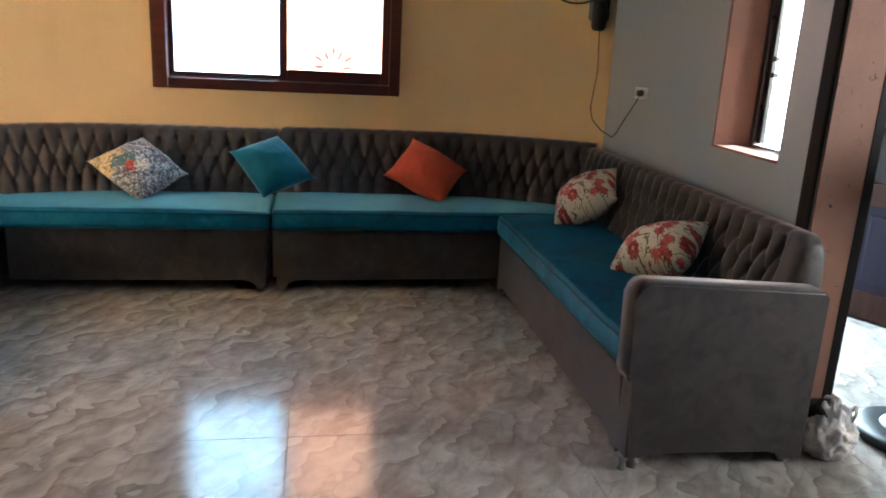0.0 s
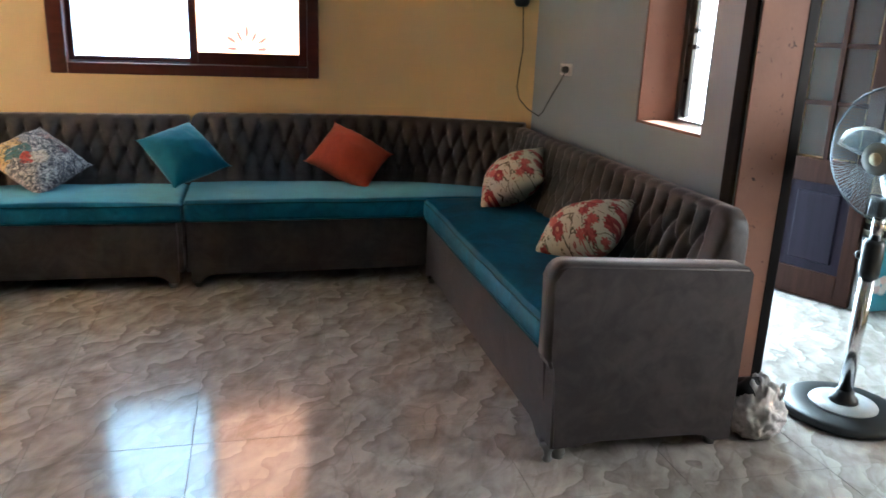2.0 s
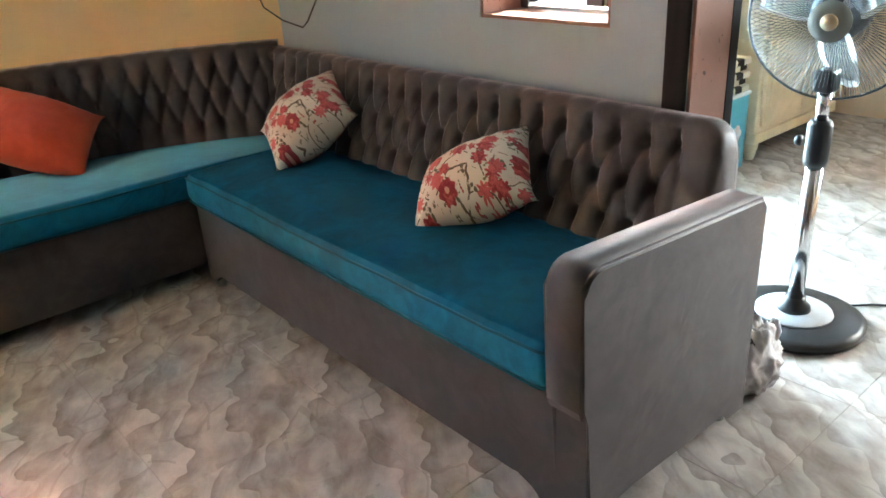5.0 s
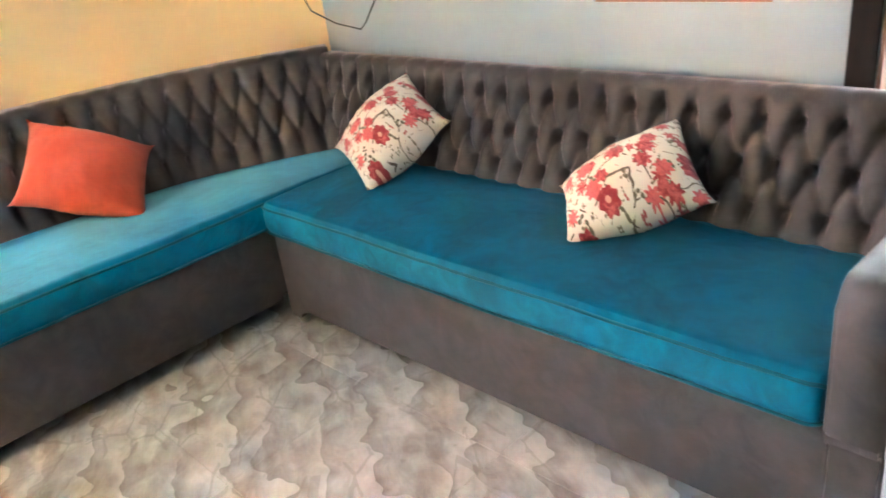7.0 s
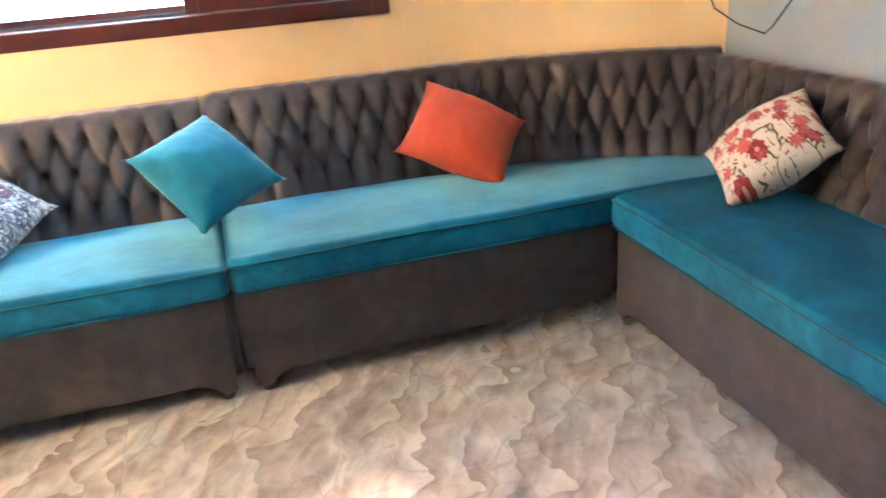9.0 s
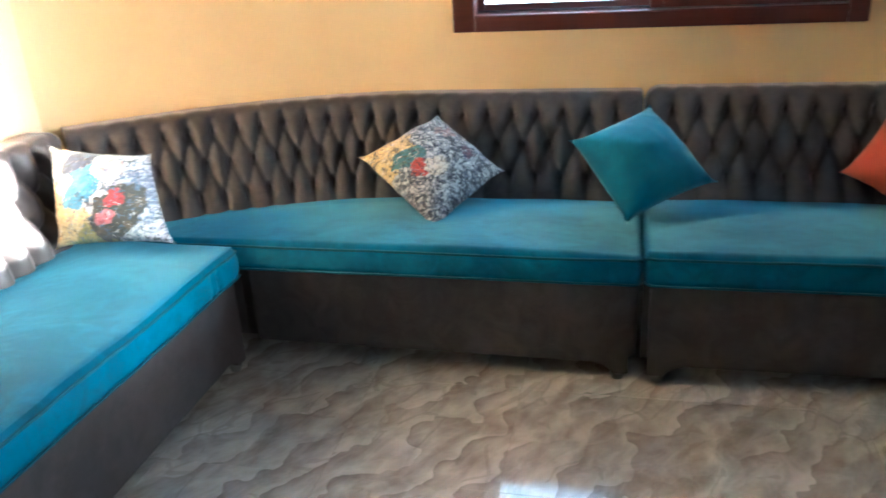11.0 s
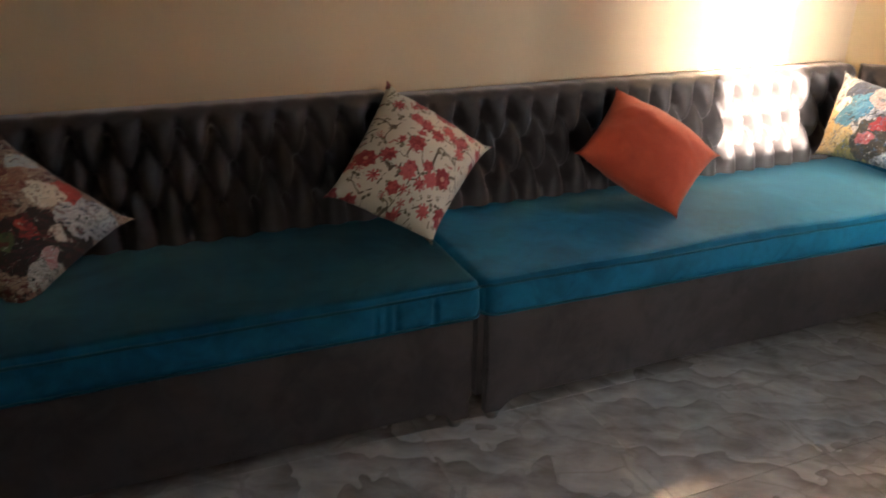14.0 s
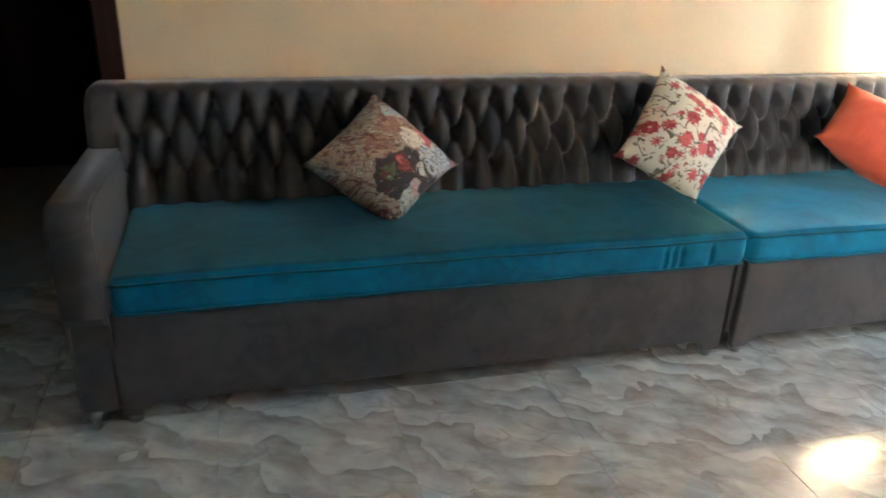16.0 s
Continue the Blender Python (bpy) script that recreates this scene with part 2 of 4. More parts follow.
def patch_print(name, ground, zones, seed, scale=46.0, dabs=()):
    """Patchwork cloth: a speckled ground of two colours, and zones (x, y, half width, half height, two colours, scale) laid over it."""
    k = Mat(name)
    v = k.coord.outputs["Object"]
    flat = k.n("Mapping")
    k.put(flat, "Vector", v)
    k.put(flat, "Scale", (1.0, 1.0, 0.0))
    p = flat.outputs[0]
    warp = k.n("TexNoise")
    k.put(warp, "Vector", k.vmath("ADD", p, (seed, seed, 0.0)))
    k.put(warp, "Scale", 30.0)
    k.put(warp, "Detail", 4.0)
    bent = k.vmath("ADD", p, k.vmath("MULTIPLY", k.vmath("SUBTRACT", warp.outputs["Color"], (0.5, 0.5, 0.5)), (0.06, 0.06, 0.0)))

    def speckle(a, b, sc):
        way = k.n("Mapping")
        k.put(way, "Vector", k.vmath("ADD", p, (seed * 2.3, sc * 0.1, 0.0)))
        k.put(way, "Rotation", (0, 0, radians(25 + sc)))
        k.put(way, "Scale", (0.55, 1.5, 1.0))
        mid = tuple(0.5 * (x + y) for x, y in zip(a, b))
        c = k.ramp(k.noise(way.outputs[0], sc, 5, 0.62, 1.6), [(0.36, a), (0.47, mid), (0.50, a), (0.60, b)])
        return k.mix(k.math("MULTIPLY", k.math("GREATER_THAN", k.noise(p, sc * 2.2, 3, 0.6, 1.0), 0.6), 0.55), c, tuple(0.6 * x for x in mid))

    c = speckle(ground[0], ground[1], scale)
    for i, (dab, sc, cut) in enumerate(dabs):
        q = k.vmath("ADD", p, (1.3 * i + seed, 2.1 * i, 0.0))
        c = k.mix(k.math("MULTIPLY", k.math("GREATER_THAN", k.noise(q, sc, 4, 0.65, 1.4), cut), 0.85), c, dab)
    for x, y, hw, hh, a, b, sc in zones:
        d = k.vmath("MULTIPLY", k.vmath("SUBTRACT", bent, (x, y, 0.0)), (1 / hw, 1 / hh, 0.0))
        ln = k.n("VectorMath", operation="LENGTH")
        k.put(ln, 0, d)
        c = k.mix(k.math("LESS_THAN", ln.outputs["Value"], 1.0), c, speckle(a, b, sc))
    for i, (dab, sc, cut) in enumerate(dabs):
        q = k.vmath("ADD", p, (2.7 * i + seed, 0.9 * i, 1.0))
        c = k.mix(k.math("MULTIPLY", k.math("GREATER_THAN", k.noise(q, sc * 1.3, 4, 0.65, 1.4), cut + 0.015), 0.8), c, dab)
    k.set(Base_Color=c, Roughness=0.8, Sheen_Weight=0.1)
    k.bump(k.noise(v, 400, 2), 0.3, 0.001)
    return k.m


def glow(name, color, strength, high=None, z0=0.0, z1=1.0):
    """Bright sky; high: its strength at the height z1 and over, where it differs from that at z0 and under."""
    k = Mat(name)
    e = k.n("Emission")
    e.inputs[0].default_value = (*color, 1.0)
    e.inputs[1].default_value = strength
    if high:
        sep = k.n("SeparateXYZ")
        k.put(sep, 0, k.coord.outputs["Object"])
        rise = k.n("MapRange")
        for key, val in (("Value", sep.outputs[2]), ("From Min", z0), ("From Max", z1), ("To Min", strength), ("To Max", high)):
            k.put(rise, key, val)
        k.put(e, 1, rise.outputs[0])
    k.t.links.new(e.outputs[0], k.t.nodes["Material Output"].inputs[0])
    return k.m


def pane_glass(name, tint, body=0.1, veil=(0.8, 0.8, 0.8), rough=0.03):
    """A thin pane: mostly clear and tinted, a little gloss and a little milk."""
    k = Mat(name)
    clear = k.n("BsdfTransparent")
    clear.inputs[0].default_value = (*tint, 1.0)
    gloss = k.n("BsdfGlossy")
    gloss.inputs["Roughness"].default_value = rough
    milk = k.n("BsdfTranslucent")
    milk.inputs[0].default_value = (*veil, 1.0)
    fres = k.n("Fresnel")
    fres.inputs[0].default_value = 1.45
    a = k.n("MixShader")
    a.inputs[0].default_value = body
    k.t.links.new(clear.outputs[0], a.inputs[1])
    k.t.links.new(milk.outputs[0], a.inputs[2])
    b = k.n("MixShader")
    k.t.links.new(fres.outputs[0], b.inputs[0])
    k.t.links.new(a.outputs[0], b.inputs[1])
    k.t.links.new(gloss.outputs[0], b.inputs[2])
    k.t.links.new(b.outputs[0], k.t.nodes["Material Output"].inputs[0])
    return k.m


OCHRE = paint("ochre_paint", (0.74, 0.525, 0.27))
GREY = paint("blue_grey_paint", (0.31, 0.345, 0.375))
CREAM = paint("cream_paint", (0.74, 0.53, 0.335))
WHITE = paint("white_paint", (0.74, 0.71, 0.66))
PINK = chipped_plaster("pink_plaster", (0.28, 0.132, 0.088))
TILE = marble_tile()
GROUT = plain("grout", (0.28, 0.24, 0.21), 0.85)
TAUPE = velvet("taupe_velvet", (0.029, 0.0225, 0.0215), (0.062, 0.049, 0.0465), 0.55, (0.82, 0.72, 0.72), 0.32, 0.3, 0.36, 0.53)
def teal(name, light_tilt):
    return velvet(name, (0.002, 0.057, 0.104), (0.005, 0.122, 0.212), 0.38, (0.34, 0.8, 1.0), 0.35, 0.5, 0.3, 0.62, (0.45, 0.88, 1.0), light_tilt)


# copies of one cloth, tilted towards light or away to lighten or darken pads
TEAL_NORTH = teal("teal_velvet_tilted_lighter_north", (0.06, 0.28, 0.0))
TEAL_EAST = teal("teal_velvet_tilted_darker_east", (0.25, -0.35, 0.0))
TEAL_SOUTH = teal("teal_velvet_tilted_darker_south", (-0.3, -0.4, 0.0))
TEAL_WEST = teal("teal_velvet_tilted_lighter_window", (0.42, 0.52, 0.0))
TEAL_BAND = teal("teal_velvet_tilted_lighter_band", (0.0, 0.0, 0.6))
TEAL_PIPE = velvet("teal_piping", (0.002, 0.05, 0.075), (0.004, 0.085, 0.12), 0.1, (0.4, 0.75, 0.9))
TEAL_SATIN = velvet("teal_cushion_cloth", (0.005, 0.115, 0.19), (0.009, 0.165, 0.25), 0.7, (0.5, 0.8, 0.9), 0.35)
ORANGE = velvet("orange_cushion_cloth", (0.40, 0.05, 0.022), (0.50, 0.078, 0.034), 0.2, (0.9, 0.6, 0.5), 0.5, 1.5)
FLORAL = flower_print("red_flower_print", (0.64, 0.56, 0.45), ((0.24, 0.018, 0.024), (0.42, 0.085, 0.08)), (0.55, 0.27, 0.2), (0.125, 0.095, 0.058), (0.12, 0.08, 0.055), 9.2)
CREAM_C, NAVY_C, RED_C, OCHRE_C, TEAL_C, DARK_C, TAN_C = (0.68, 0.62, 0.52), (0.035, 0.04, 0.075), (0.42, 0.035, 0.03), (0.55, 0.36, 0.13), (0.05, 0.17, 0.22), (0.03, 0.032, 0.028), (0.44, 0.29, 0.18)
PATCH_BLUE = patch_print("blue_white_patch_print", ((0.66, 0.65, 0.64), (0.05, 0.055, 0.085)), (
    (-0.19, 0.02, 0.10, 0.11, OCHRE_C, (0.66, 0.5, 0.27), 30.0), (-0.10, -0.03, 0.06, 0.04, TEAL_C, (0.10, 0.16, 0.12), 40.0), (0.12, 0.02, 0.03, 0.025, (0.25, 0.12, 0.14), NAVY_C, 40.0),
    (-0.055, -0.075, 0.036, 0.036, RED_C, (0.55, 0.1, 0.07), 30.0), (0.005, -0.07, 0.045, 0.038, CREAM_C, (0.55, 0.45, 0.33), 24.0), (0.03, 0.09, 0.04, 0.03, (0.3, 0.14, 0.14), (0.5, 0.45, 0.42), 50.0)), 3.1, 30.0, (((0.02, 0.022, 0.035), 38.0, 0.525), ((0.08, 0.09, 0.14), 60.0, 0.58), ((0.74, 0.72, 0.69), 44.0, 0.61)))
PATCH_DARK = patch_print("dark_rose_patch_print", ((0.47, 0.34, 0.24), (0.15, 0.05, 0.04)), (
    (-0.06, 0.0, 0.05, 0.05, (0.2, 0.05, 0.04), TAN_C, 30.0), (-0.01, 0.09, 0.05, 0.04, (0.25, 0.08, 0.06), TAN_C, 34.0), (0.03, 0.16, 0.04, 0.03, (0.36, 0.46, 0.52), CREAM_C, 40.0),
    (0.05, -0.09, 0.14, 0.085, (0.014, 0.018, 0.012), (0.09, 0.03, 0.025), 34.0), (0.17, -0.01, 0.085, 0.055, (0.66, 0.64, 0.6), NAVY_C, 70.0), (0.11, 0.06, 0.055, 0.04, RED_C, (0.55, 0.12, 0.1), 26.0),
    (0.065, 0.045, 0.055, 0.046, (0.72, 0.64, 0.52), (0.6, 0.5, 0.37), 22.0), (0.02, -0.06, 0.025, 0.022, RED_C, DARK_C, 50.0), (0.06, -0.16, 0.06, 0.04, CREAM_C, DARK_C, 60.0),
    (0.0, -0.04, 0.02, 0.018, RED_C, (0.5, 0.1, 0.08), 40.0), (0.07, -0.12, 0.022, 0.02, (0.5, 0.16, 0.15), CREAM_C, 50.0), (-0.03, -0.09, 0.02, 0.02, (0.06, 0.08, 0.03), (0.14, 0.16, 0.07), 50.0), (0.09, -0.06, 0.018, 0.018, CREAM_C, (0.4, 0.35, 0.28), 40.0)), 7.7, 30.0, (((0.13, 0.018, 0.018), 20.0, 0.585), ((0.02, 0.025, 0.018), 38.0, 0.61), ((0.66, 0.6, 0.5), 46.0, 0.63)))
PATCH_SKY = patch_print("sky_blue_patch_print", ((0.6, 0.58, 0.57), (0.26, 0.24, 0.27)), (
    (-0.16, 0.06, 0.11, 0.2, OCHRE_C, (0.62, 0.52, 0.3), 26.0), (-0.15, -0.09, 0.08, 0.07, (0.34, 0.27, 0.08), (0.16, 0.16, 0.05), 34.0), (-0.12, 0.13, 0.04, 0.03, (0.5, 0.16, 0.08), OCHRE_C, 40.0),
    (0.045, 0.12, 0.07, 0.04, NAVY_C, (0.07, 0.10, 0.16), 30.0), (-0.01, 0.05, 0.085, 0.05, (0.05, 0.19, 0.30), (0.12, 0.30, 0.42), 24.0), (-0.035, 0.10, 0.035, 0.024, (0.6, 0.68, 0.7), CREAM_C, 30.0),
    (0.09, 0.03, 0.04, 0.05, (0.5, 0.28, 0.24), (0.62, 0.55, 0.48), 40.0), (0.11, -0.10, 0.06, 0.06, (0.06, 0.08, 0.13), (0.4, 0.4, 0.44), 34.0), (0.0, -0.09, 0.11, 0.065, DARK_C, (0.10, 0.075, 0.045), 34.0),
    (-0.04, -0.075, 0.03, 0.026, (0.5, 0.17, 0.17), (0.3, 0.05, 0.05), 30.0), (0.03, -0.06, 0.035, 0.024, RED_C, (0.2, 0.03, 0.03), 36.0)), 12.4, 28.0, ((DARK_C, 34.0, 0.57), ((0.08, 0.13, 0.19), 40.0, 0.58), ((0.64, 0.6, 0.55), 50.0, 0.63)))
MAHOGANY = wood("mahogany_frame", (0.055, 0.011, 0.008), (0.10, 0.022, 0.015), 0.3, 0)
DARK_WOOD = wood("dark_stained_wood", (0.006, 0.004, 0.004), (0.014, 0.009, 0.008), 0.6, 2, 0.12)
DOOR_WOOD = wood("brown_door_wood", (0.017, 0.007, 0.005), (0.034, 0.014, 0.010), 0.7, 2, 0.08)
PURPLE_WOOD = wood("purple_door_paint", (0.007, 0.005, 0.010), (0.014, 0.009, 0.018), 0.7, 2, 0.12)
BLACK = plain("black_plastic", (0.012, 0.012, 0.013), 0.35)
CHROME = plain("chrome", (0.72, 0.72, 0.73), 0.14, 1.0, 0.05)
WIRE = plain("plated_wire", (0.075, 0.08, 0.086), 0.45, 1.0, 0.05)
GREY_PLASTIC = plain("grey_plastic", (0.42, 0.43, 0.44), 0.35)
BRASS = plain("brass_badge", (0.55, 0.47, 0.32), 0.3, 1.0)
FOOT = plain("grey_metal_foot", (0.22, 0.215, 0.2), 0.35, 0.8)
BRONZE = plain("grey_green_plate", (0.16, 0.17, 0.15), 0.4)
SOCKET = plain("white_socket_plastic", (0.72, 0.72, 0.70), 0.35)
BAG = plain("white_plastic_bag", (0.72, 0.68, 0.67), 0.25, 0.0, 0.15, 26, 0.6, 60)
BLUE_BOX = plain("sky_blue_print_card", (0.10, 0.40, 0.55), 0.35, 0.0, 0.15, 5)
BOX_WHITE = plain("white_card", (0.72, 0.74, 0.76), 0.5)
BOX_PINK = plain("pale_pink_print", (0.68, 0.55, 0.55), 0.4)
CREAM_WOOD = plain("cream_cabinet_paint", (0.64, 0.54, 0.36), 0.4)
BLANKET_DARK = plain("dark_check_cloth", (0.035, 0.028, 0.022), 0.9)
BLANKET_LIGHT = plain("pale_check_cloth", (0.6, 0.55, 0.42), 0.9)
AMBER = pane_glass("amber_glass", (0.24, 0.13, 0.07), 0.75, (0.2, 0.1, 0.05), 0.5)
CLEAR = pane_glass("clear_pane", (0.94, 0.97, 1.0), 0.05)
ROSE_PANE = pane_glass("rose_tinted_pane", (1.0, 0.58, 0.40), 0.12, (0.9, 0.55, 0.4))
BLADE = pane_glass("clear_blue_blade", (0.76, 0.87, 0.92), 0.16, (0.4, 0.5, 0.56), 0.35)
FLOWER_RED = pane_glass("red_glass_flower", (0.92, 0.36, 0.40), 0.15, (0.7, 0.2, 0.2))
METAL_BLACK = plain("black_window_metal", (0.014, 0.014, 0.016), 0.3)
SKY_GLOW = glow("bright_outdoor_haze", (0.62, 0.85, 1.0), 0.52, 1.8, 2.4, 6.0)
HALL_GLOW = glow("bright_outdoor_light", (0.76, 0.94, 1.0), 0.95)


# ---------- mesh helpers ----------
def part(name, bm, material, parent=None, label="", smooth=False, m=None):
    """Links a bmesh as one mesh object under a thing or a part."""
    me = bpy.data.meshes.new(name)
    bmesh.ops.recalc_face_normals(bm, faces=bm.faces)
    bm.to_mesh(me)
    bm.free()
    me.materials.append(material)
    if smooth:
        me.polygons.foreach_set("use_smooth", [True] * len(me.polygons))
    ob = new(name, me)
    if m is not None:
        ob.matrix_world = m
    if parent:
        ob.parent = parent
    if label:
        ob["label"] = label
    return ob


def share(name, mesh, parent, m):
    ob = new(name, mesh)
    ob.parent = parent
    ob.matrix_basis = m
    return ob


def thing(name, label, category, m=None, group="", kind=""):
    ob = new(name)
    ob.empty_display_size = 0.05
    if m is not None:
        ob.matrix_world = m
    return tagged(ob, label, category, group, kind)


def box(x0, x1, y0, y1, z0, z1, bevel=0.0, bm=None, seg=2):
    own = bmesh.new()
    bmesh.ops.create_cube(own, size=1.0)
    for v in own.verts:
        v.co = Vector(((x0 + x1) / 2 + v.co.x * (x1 - x0), (y0 + y1) / 2 + v.co.y * (y1 - y0), (z0 + z1) / 2 + v.co.z * (z1 - z0)))
    if bevel:
        bmesh.ops.bevel(own, geom=own.edges[:], offset=bevel, segments=seg, affect="EDGES", profile=0.5)
    if bm is None:
        return own
    me = bpy.data.meshes.new("tmp")
    own.to_mesh(me)
    own.free()
    bm.from_mesh(me)
    bpy.data.meshes.remove(me)
    return bm


def lathe(profile, seg=32, bm=None):
    """A turned form from (radius, height) pairs."""
    bm = bm or bmesh.new()
    rings = []
    for r, z in profile:
        rings.append([bm.verts.new((r * math.cos(2 * math.pi * i / seg), r * math.sin(2 * math.pi * i / seg), z)) for i in range(seg)])
    for a, b in zip(rings, rings[1:]):
        for i in range(seg):
            bm.faces.new((a[i], a[(i + 1) % seg], b[(i + 1) % seg], b[i]))
    bm.faces.new(rings[0])
    bm.faces.new(rings[-1])
    return bm


def tube(points, radius, seg=8, closed=False, bm=None):
    bm = bm or bmesh.new()
    pts = [Vector(p) for p in points]
    rings = []
    n = len(pts)
    for i, p in enumerate(pts):
        a = pts[(i - 1) % n] if closed or i else pts[0]
        b = pts[(i + 1) % n] if closed or i < n - 1 else pts[-1]
        d = (b - a).normalized()
        side = d.cross(Vector((0, 0, 1)))
        if side.length < 0.05:
            side = d.cross(Vector((0, 1, 0)))
        side.normalize()
        up = side.cross(d)
        rings.append([bm.verts.new(p + side * radius * math.cos(2 * math.pi * k / seg) + up * radius * math.sin(2 * math.pi * k / seg)) for k in range(seg)])
    for i in range(n if closed else n - 1):
        a, b = rings[i], rings[(i + 1) % n]
        for k in range(seg):
            bm.faces.new((a[k], a[(k + 1) % seg], b[(k + 1) % seg], b[k]))
    if not closed:
        bm.faces.new(rings[0])
        bm.faces.new(rings[-1])
    return bm


def prism(outline, h0, h1, axis="y", bm=None):
    """An outline of (a, b) pairs pushed from h0 to h1 along an axis."""
    bm = bm or bmesh.new()

    def at(a, b, h):
        return {"x": (h, a, b), "y": (a, h, b), "z": (a, b, h)}[axis]
    lo = [bm.verts.new(at(a, b, h0)) for a, b in outline]
    hi = [bm.verts.new(at(a, b, h1)) for a, b in outline]
    n = len(outline)
    for i in range(n):
        bm.faces.new((lo[i], lo[(i + 1) % n], hi[(i + 1) % n], hi[i]))
    bm.faces.new(lo)
    bm.faces.new(hi)
    return bm


def solid_grid(rows, bm=None, wrap=True):
    """Skins rows of points; with wrap each row is a closed section, and both ends are closed."""
    bm = bm or bmesh.new()
    vs = [[bm.verts.new(p) for p in row] for row in rows]
    m = len(vs[0])
    for a, b in zip(vs, vs[1:]):
        for j in range(m if wrap else m - 1):
            bm.faces.new((a[j], a[(j + 1) % m], b[(j + 1) % m], b[j]))
    if wrap:
        bm.faces.new(vs[0])
        bm.faces.new(vs[-1])
    return bm


# ---------- the room's shell ----------
LX, RT = -4.30, 0.0         # left and right walls
SY, CEIL = -8.4, 2.85       # unseen wall behind, set far back to cut bounced light; ceiling


def bow(x):
    """The back wall's inner face: straight in the middle, swinging inwards to both corners."""
    if x > -1.3:
        return -0.237 * (x + 1.3) ** 2
    if x < -2.9:
        return -0.357 * (x + 2.9) ** 2
    return 0.0


def structure(name, bm, material, label="", smooth=False):
    return tagged(part(name, bm, material, None, smooth=smooth), label, "", "", "structure")


WX0, WX1, WZ0, WZ1 = -2.80, -1.30, 1.075, 2.12     # window opening in the back wall


def wall_strip(xs, z0, z1, thick=0.22):
    rows = []
    for x in xs:
        y = bow(x)
        rows.append([(x, y, z0), (x, y, z1), (x, y + thick, z1), (x, y + thick, z0)])
    return solid_grid(rows)


def span(a, b, step=0.06):
    n = max(2, int(abs(b - a) / step) + 1)
    return [a + (b - a) * i / (n - 1) for i in range(n)]


wall_n = wall_strip(span(LX, WX0), 0, CEIL)
for args in ((span(WX1, RT), 0, CEIL), (span(WX0, WX1, 0.5), 0, WZ0), (span(WX0, WX1, 0.5), WZ1, CEIL)):
    me = bpy.data.meshes.new("tmp")
    piece = wall_strip(*args)
    piece.to_mesh(me)
    piece.free()
    wall_n.from_mesh(me)
    bpy.data.meshes.remove(me)
structure("wall_north", wall_n, OCHRE, "ochre painted bowed wall behind the sofas")

# left wall with a dark doorway at its near end
LD0, LD1, LDZ = -5.85, -4.93, 2.1
wl = box(LX - 0.22, LX, LD1, 0.0, 0, CEIL)
box(LX - 0.22, LX, SY, LD0, 0, CEIL, bm=wl)
box(LX - 0.22, LX, LD0, LD1, LDZ, CEIL, bm=wl)
structure("wall_west", wl, CREAM, "cream ochre painted wall behind the sofas")

# right wall with a deep little window and a doorway
NY0, NY1, NZ0, NZ1 = -2.30, -1.757, 1.015, 2.0
DY0, DY1, DZ = -3.62, -2.563, 2.12
TH = 0.225
wr = box(RT, RT + TH, NY1, 0.22, 0, CEIL)
box(RT, RT + TH, NY0, NY1, 0, NZ0, bm=wr)
box(RT, RT + TH, NY0, NY1, NZ1, CEIL, bm=wr)
box(RT, RT + TH, DY1, NY0, 0, CEIL, bm=wr)
box(RT, RT + TH, DY0, DY1, DZ, CEIL, bm=wr)
box(RT, RT + TH, SY, DY0, 0, CEIL, bm=wr)
structure("wall_east", wr, GREY, "blue-grey painted wall with a doorway")
# out of view; takes the grey so that less light bounces back
structure("wall_south", box(LX - 0.22, RT + TH, SY - 0.2, SY, 0, CEIL), GREY, "blue-grey painted wall")
structure("ceiling", box(LX - 0.22, RT + TH, SY - 0.2, 0.22, CEIL, CEIL + 0.15), WHITE, "white painted ceiling")

# linings of plaster inside the two openings
lin = box(RT + 0.006, RT + TH - 0.004, NY1 - 0.012, NY1, NZ0, NZ1)
box(RT + 0.006, RT + TH - 0.004, NY0, NY0 + 0.012, NZ0, NZ1, bm=lin)
box(RT + 0.006, RT + TH - 0.004, NY0, NY1, NZ0, NZ0 + 0.012, bm=lin)
structure("trim_niche", lin, PINK, "pink-brown plaster lining of the small window")
lin = box(RT + 0.004, RT + TH - 0.04, DY1 - 0.010, DY1, 0, DZ)
box(RT + 0.004, RT + TH - 0.04, DY0, DY0 + 0.010, 0, DZ, bm=lin)
structure("trim_doorway", lin, PINK, "pink-brown plaster lining of the doorway")

# the hall beyond the doorway
# HS, out of view, is set far back to cut bounced light
HX, HN, HS, HC = 3.3, -1.25, -7.4, 2.85
HD0, HD1 = 0.32, 1.20
hn = box(HD1, HX, HN, HN + 0.15, 0, HC)
box(RT + TH, HD0, HN, HN + 0.15, 0, HC, bm=hn)
box(HD0, HD1, HN, HN + 0.15, 2.15, HC, bm=hn)
structure("wall_hall_north", hn, OCHRE, "yellow painted wall of the hall")
structure("wall_hall_south", box(RT + TH, HX, HS - 0.15, HS, 0, HC), OCHRE, "yellow painted wall of the hall")
# assumed opening, cut so the sun beam just fills the small window
EY0, EY1, EZ0, EZ1 = -2.84, -2.27, 1.37, 2.39
he = box(HX, HX + 0.2, EY1, HN + 0.15, 0, HC)
# second opening added out of sight for a fill lamp through the doorway
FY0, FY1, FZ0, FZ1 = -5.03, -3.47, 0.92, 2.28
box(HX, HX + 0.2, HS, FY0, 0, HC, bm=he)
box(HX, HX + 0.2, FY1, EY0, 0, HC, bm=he)
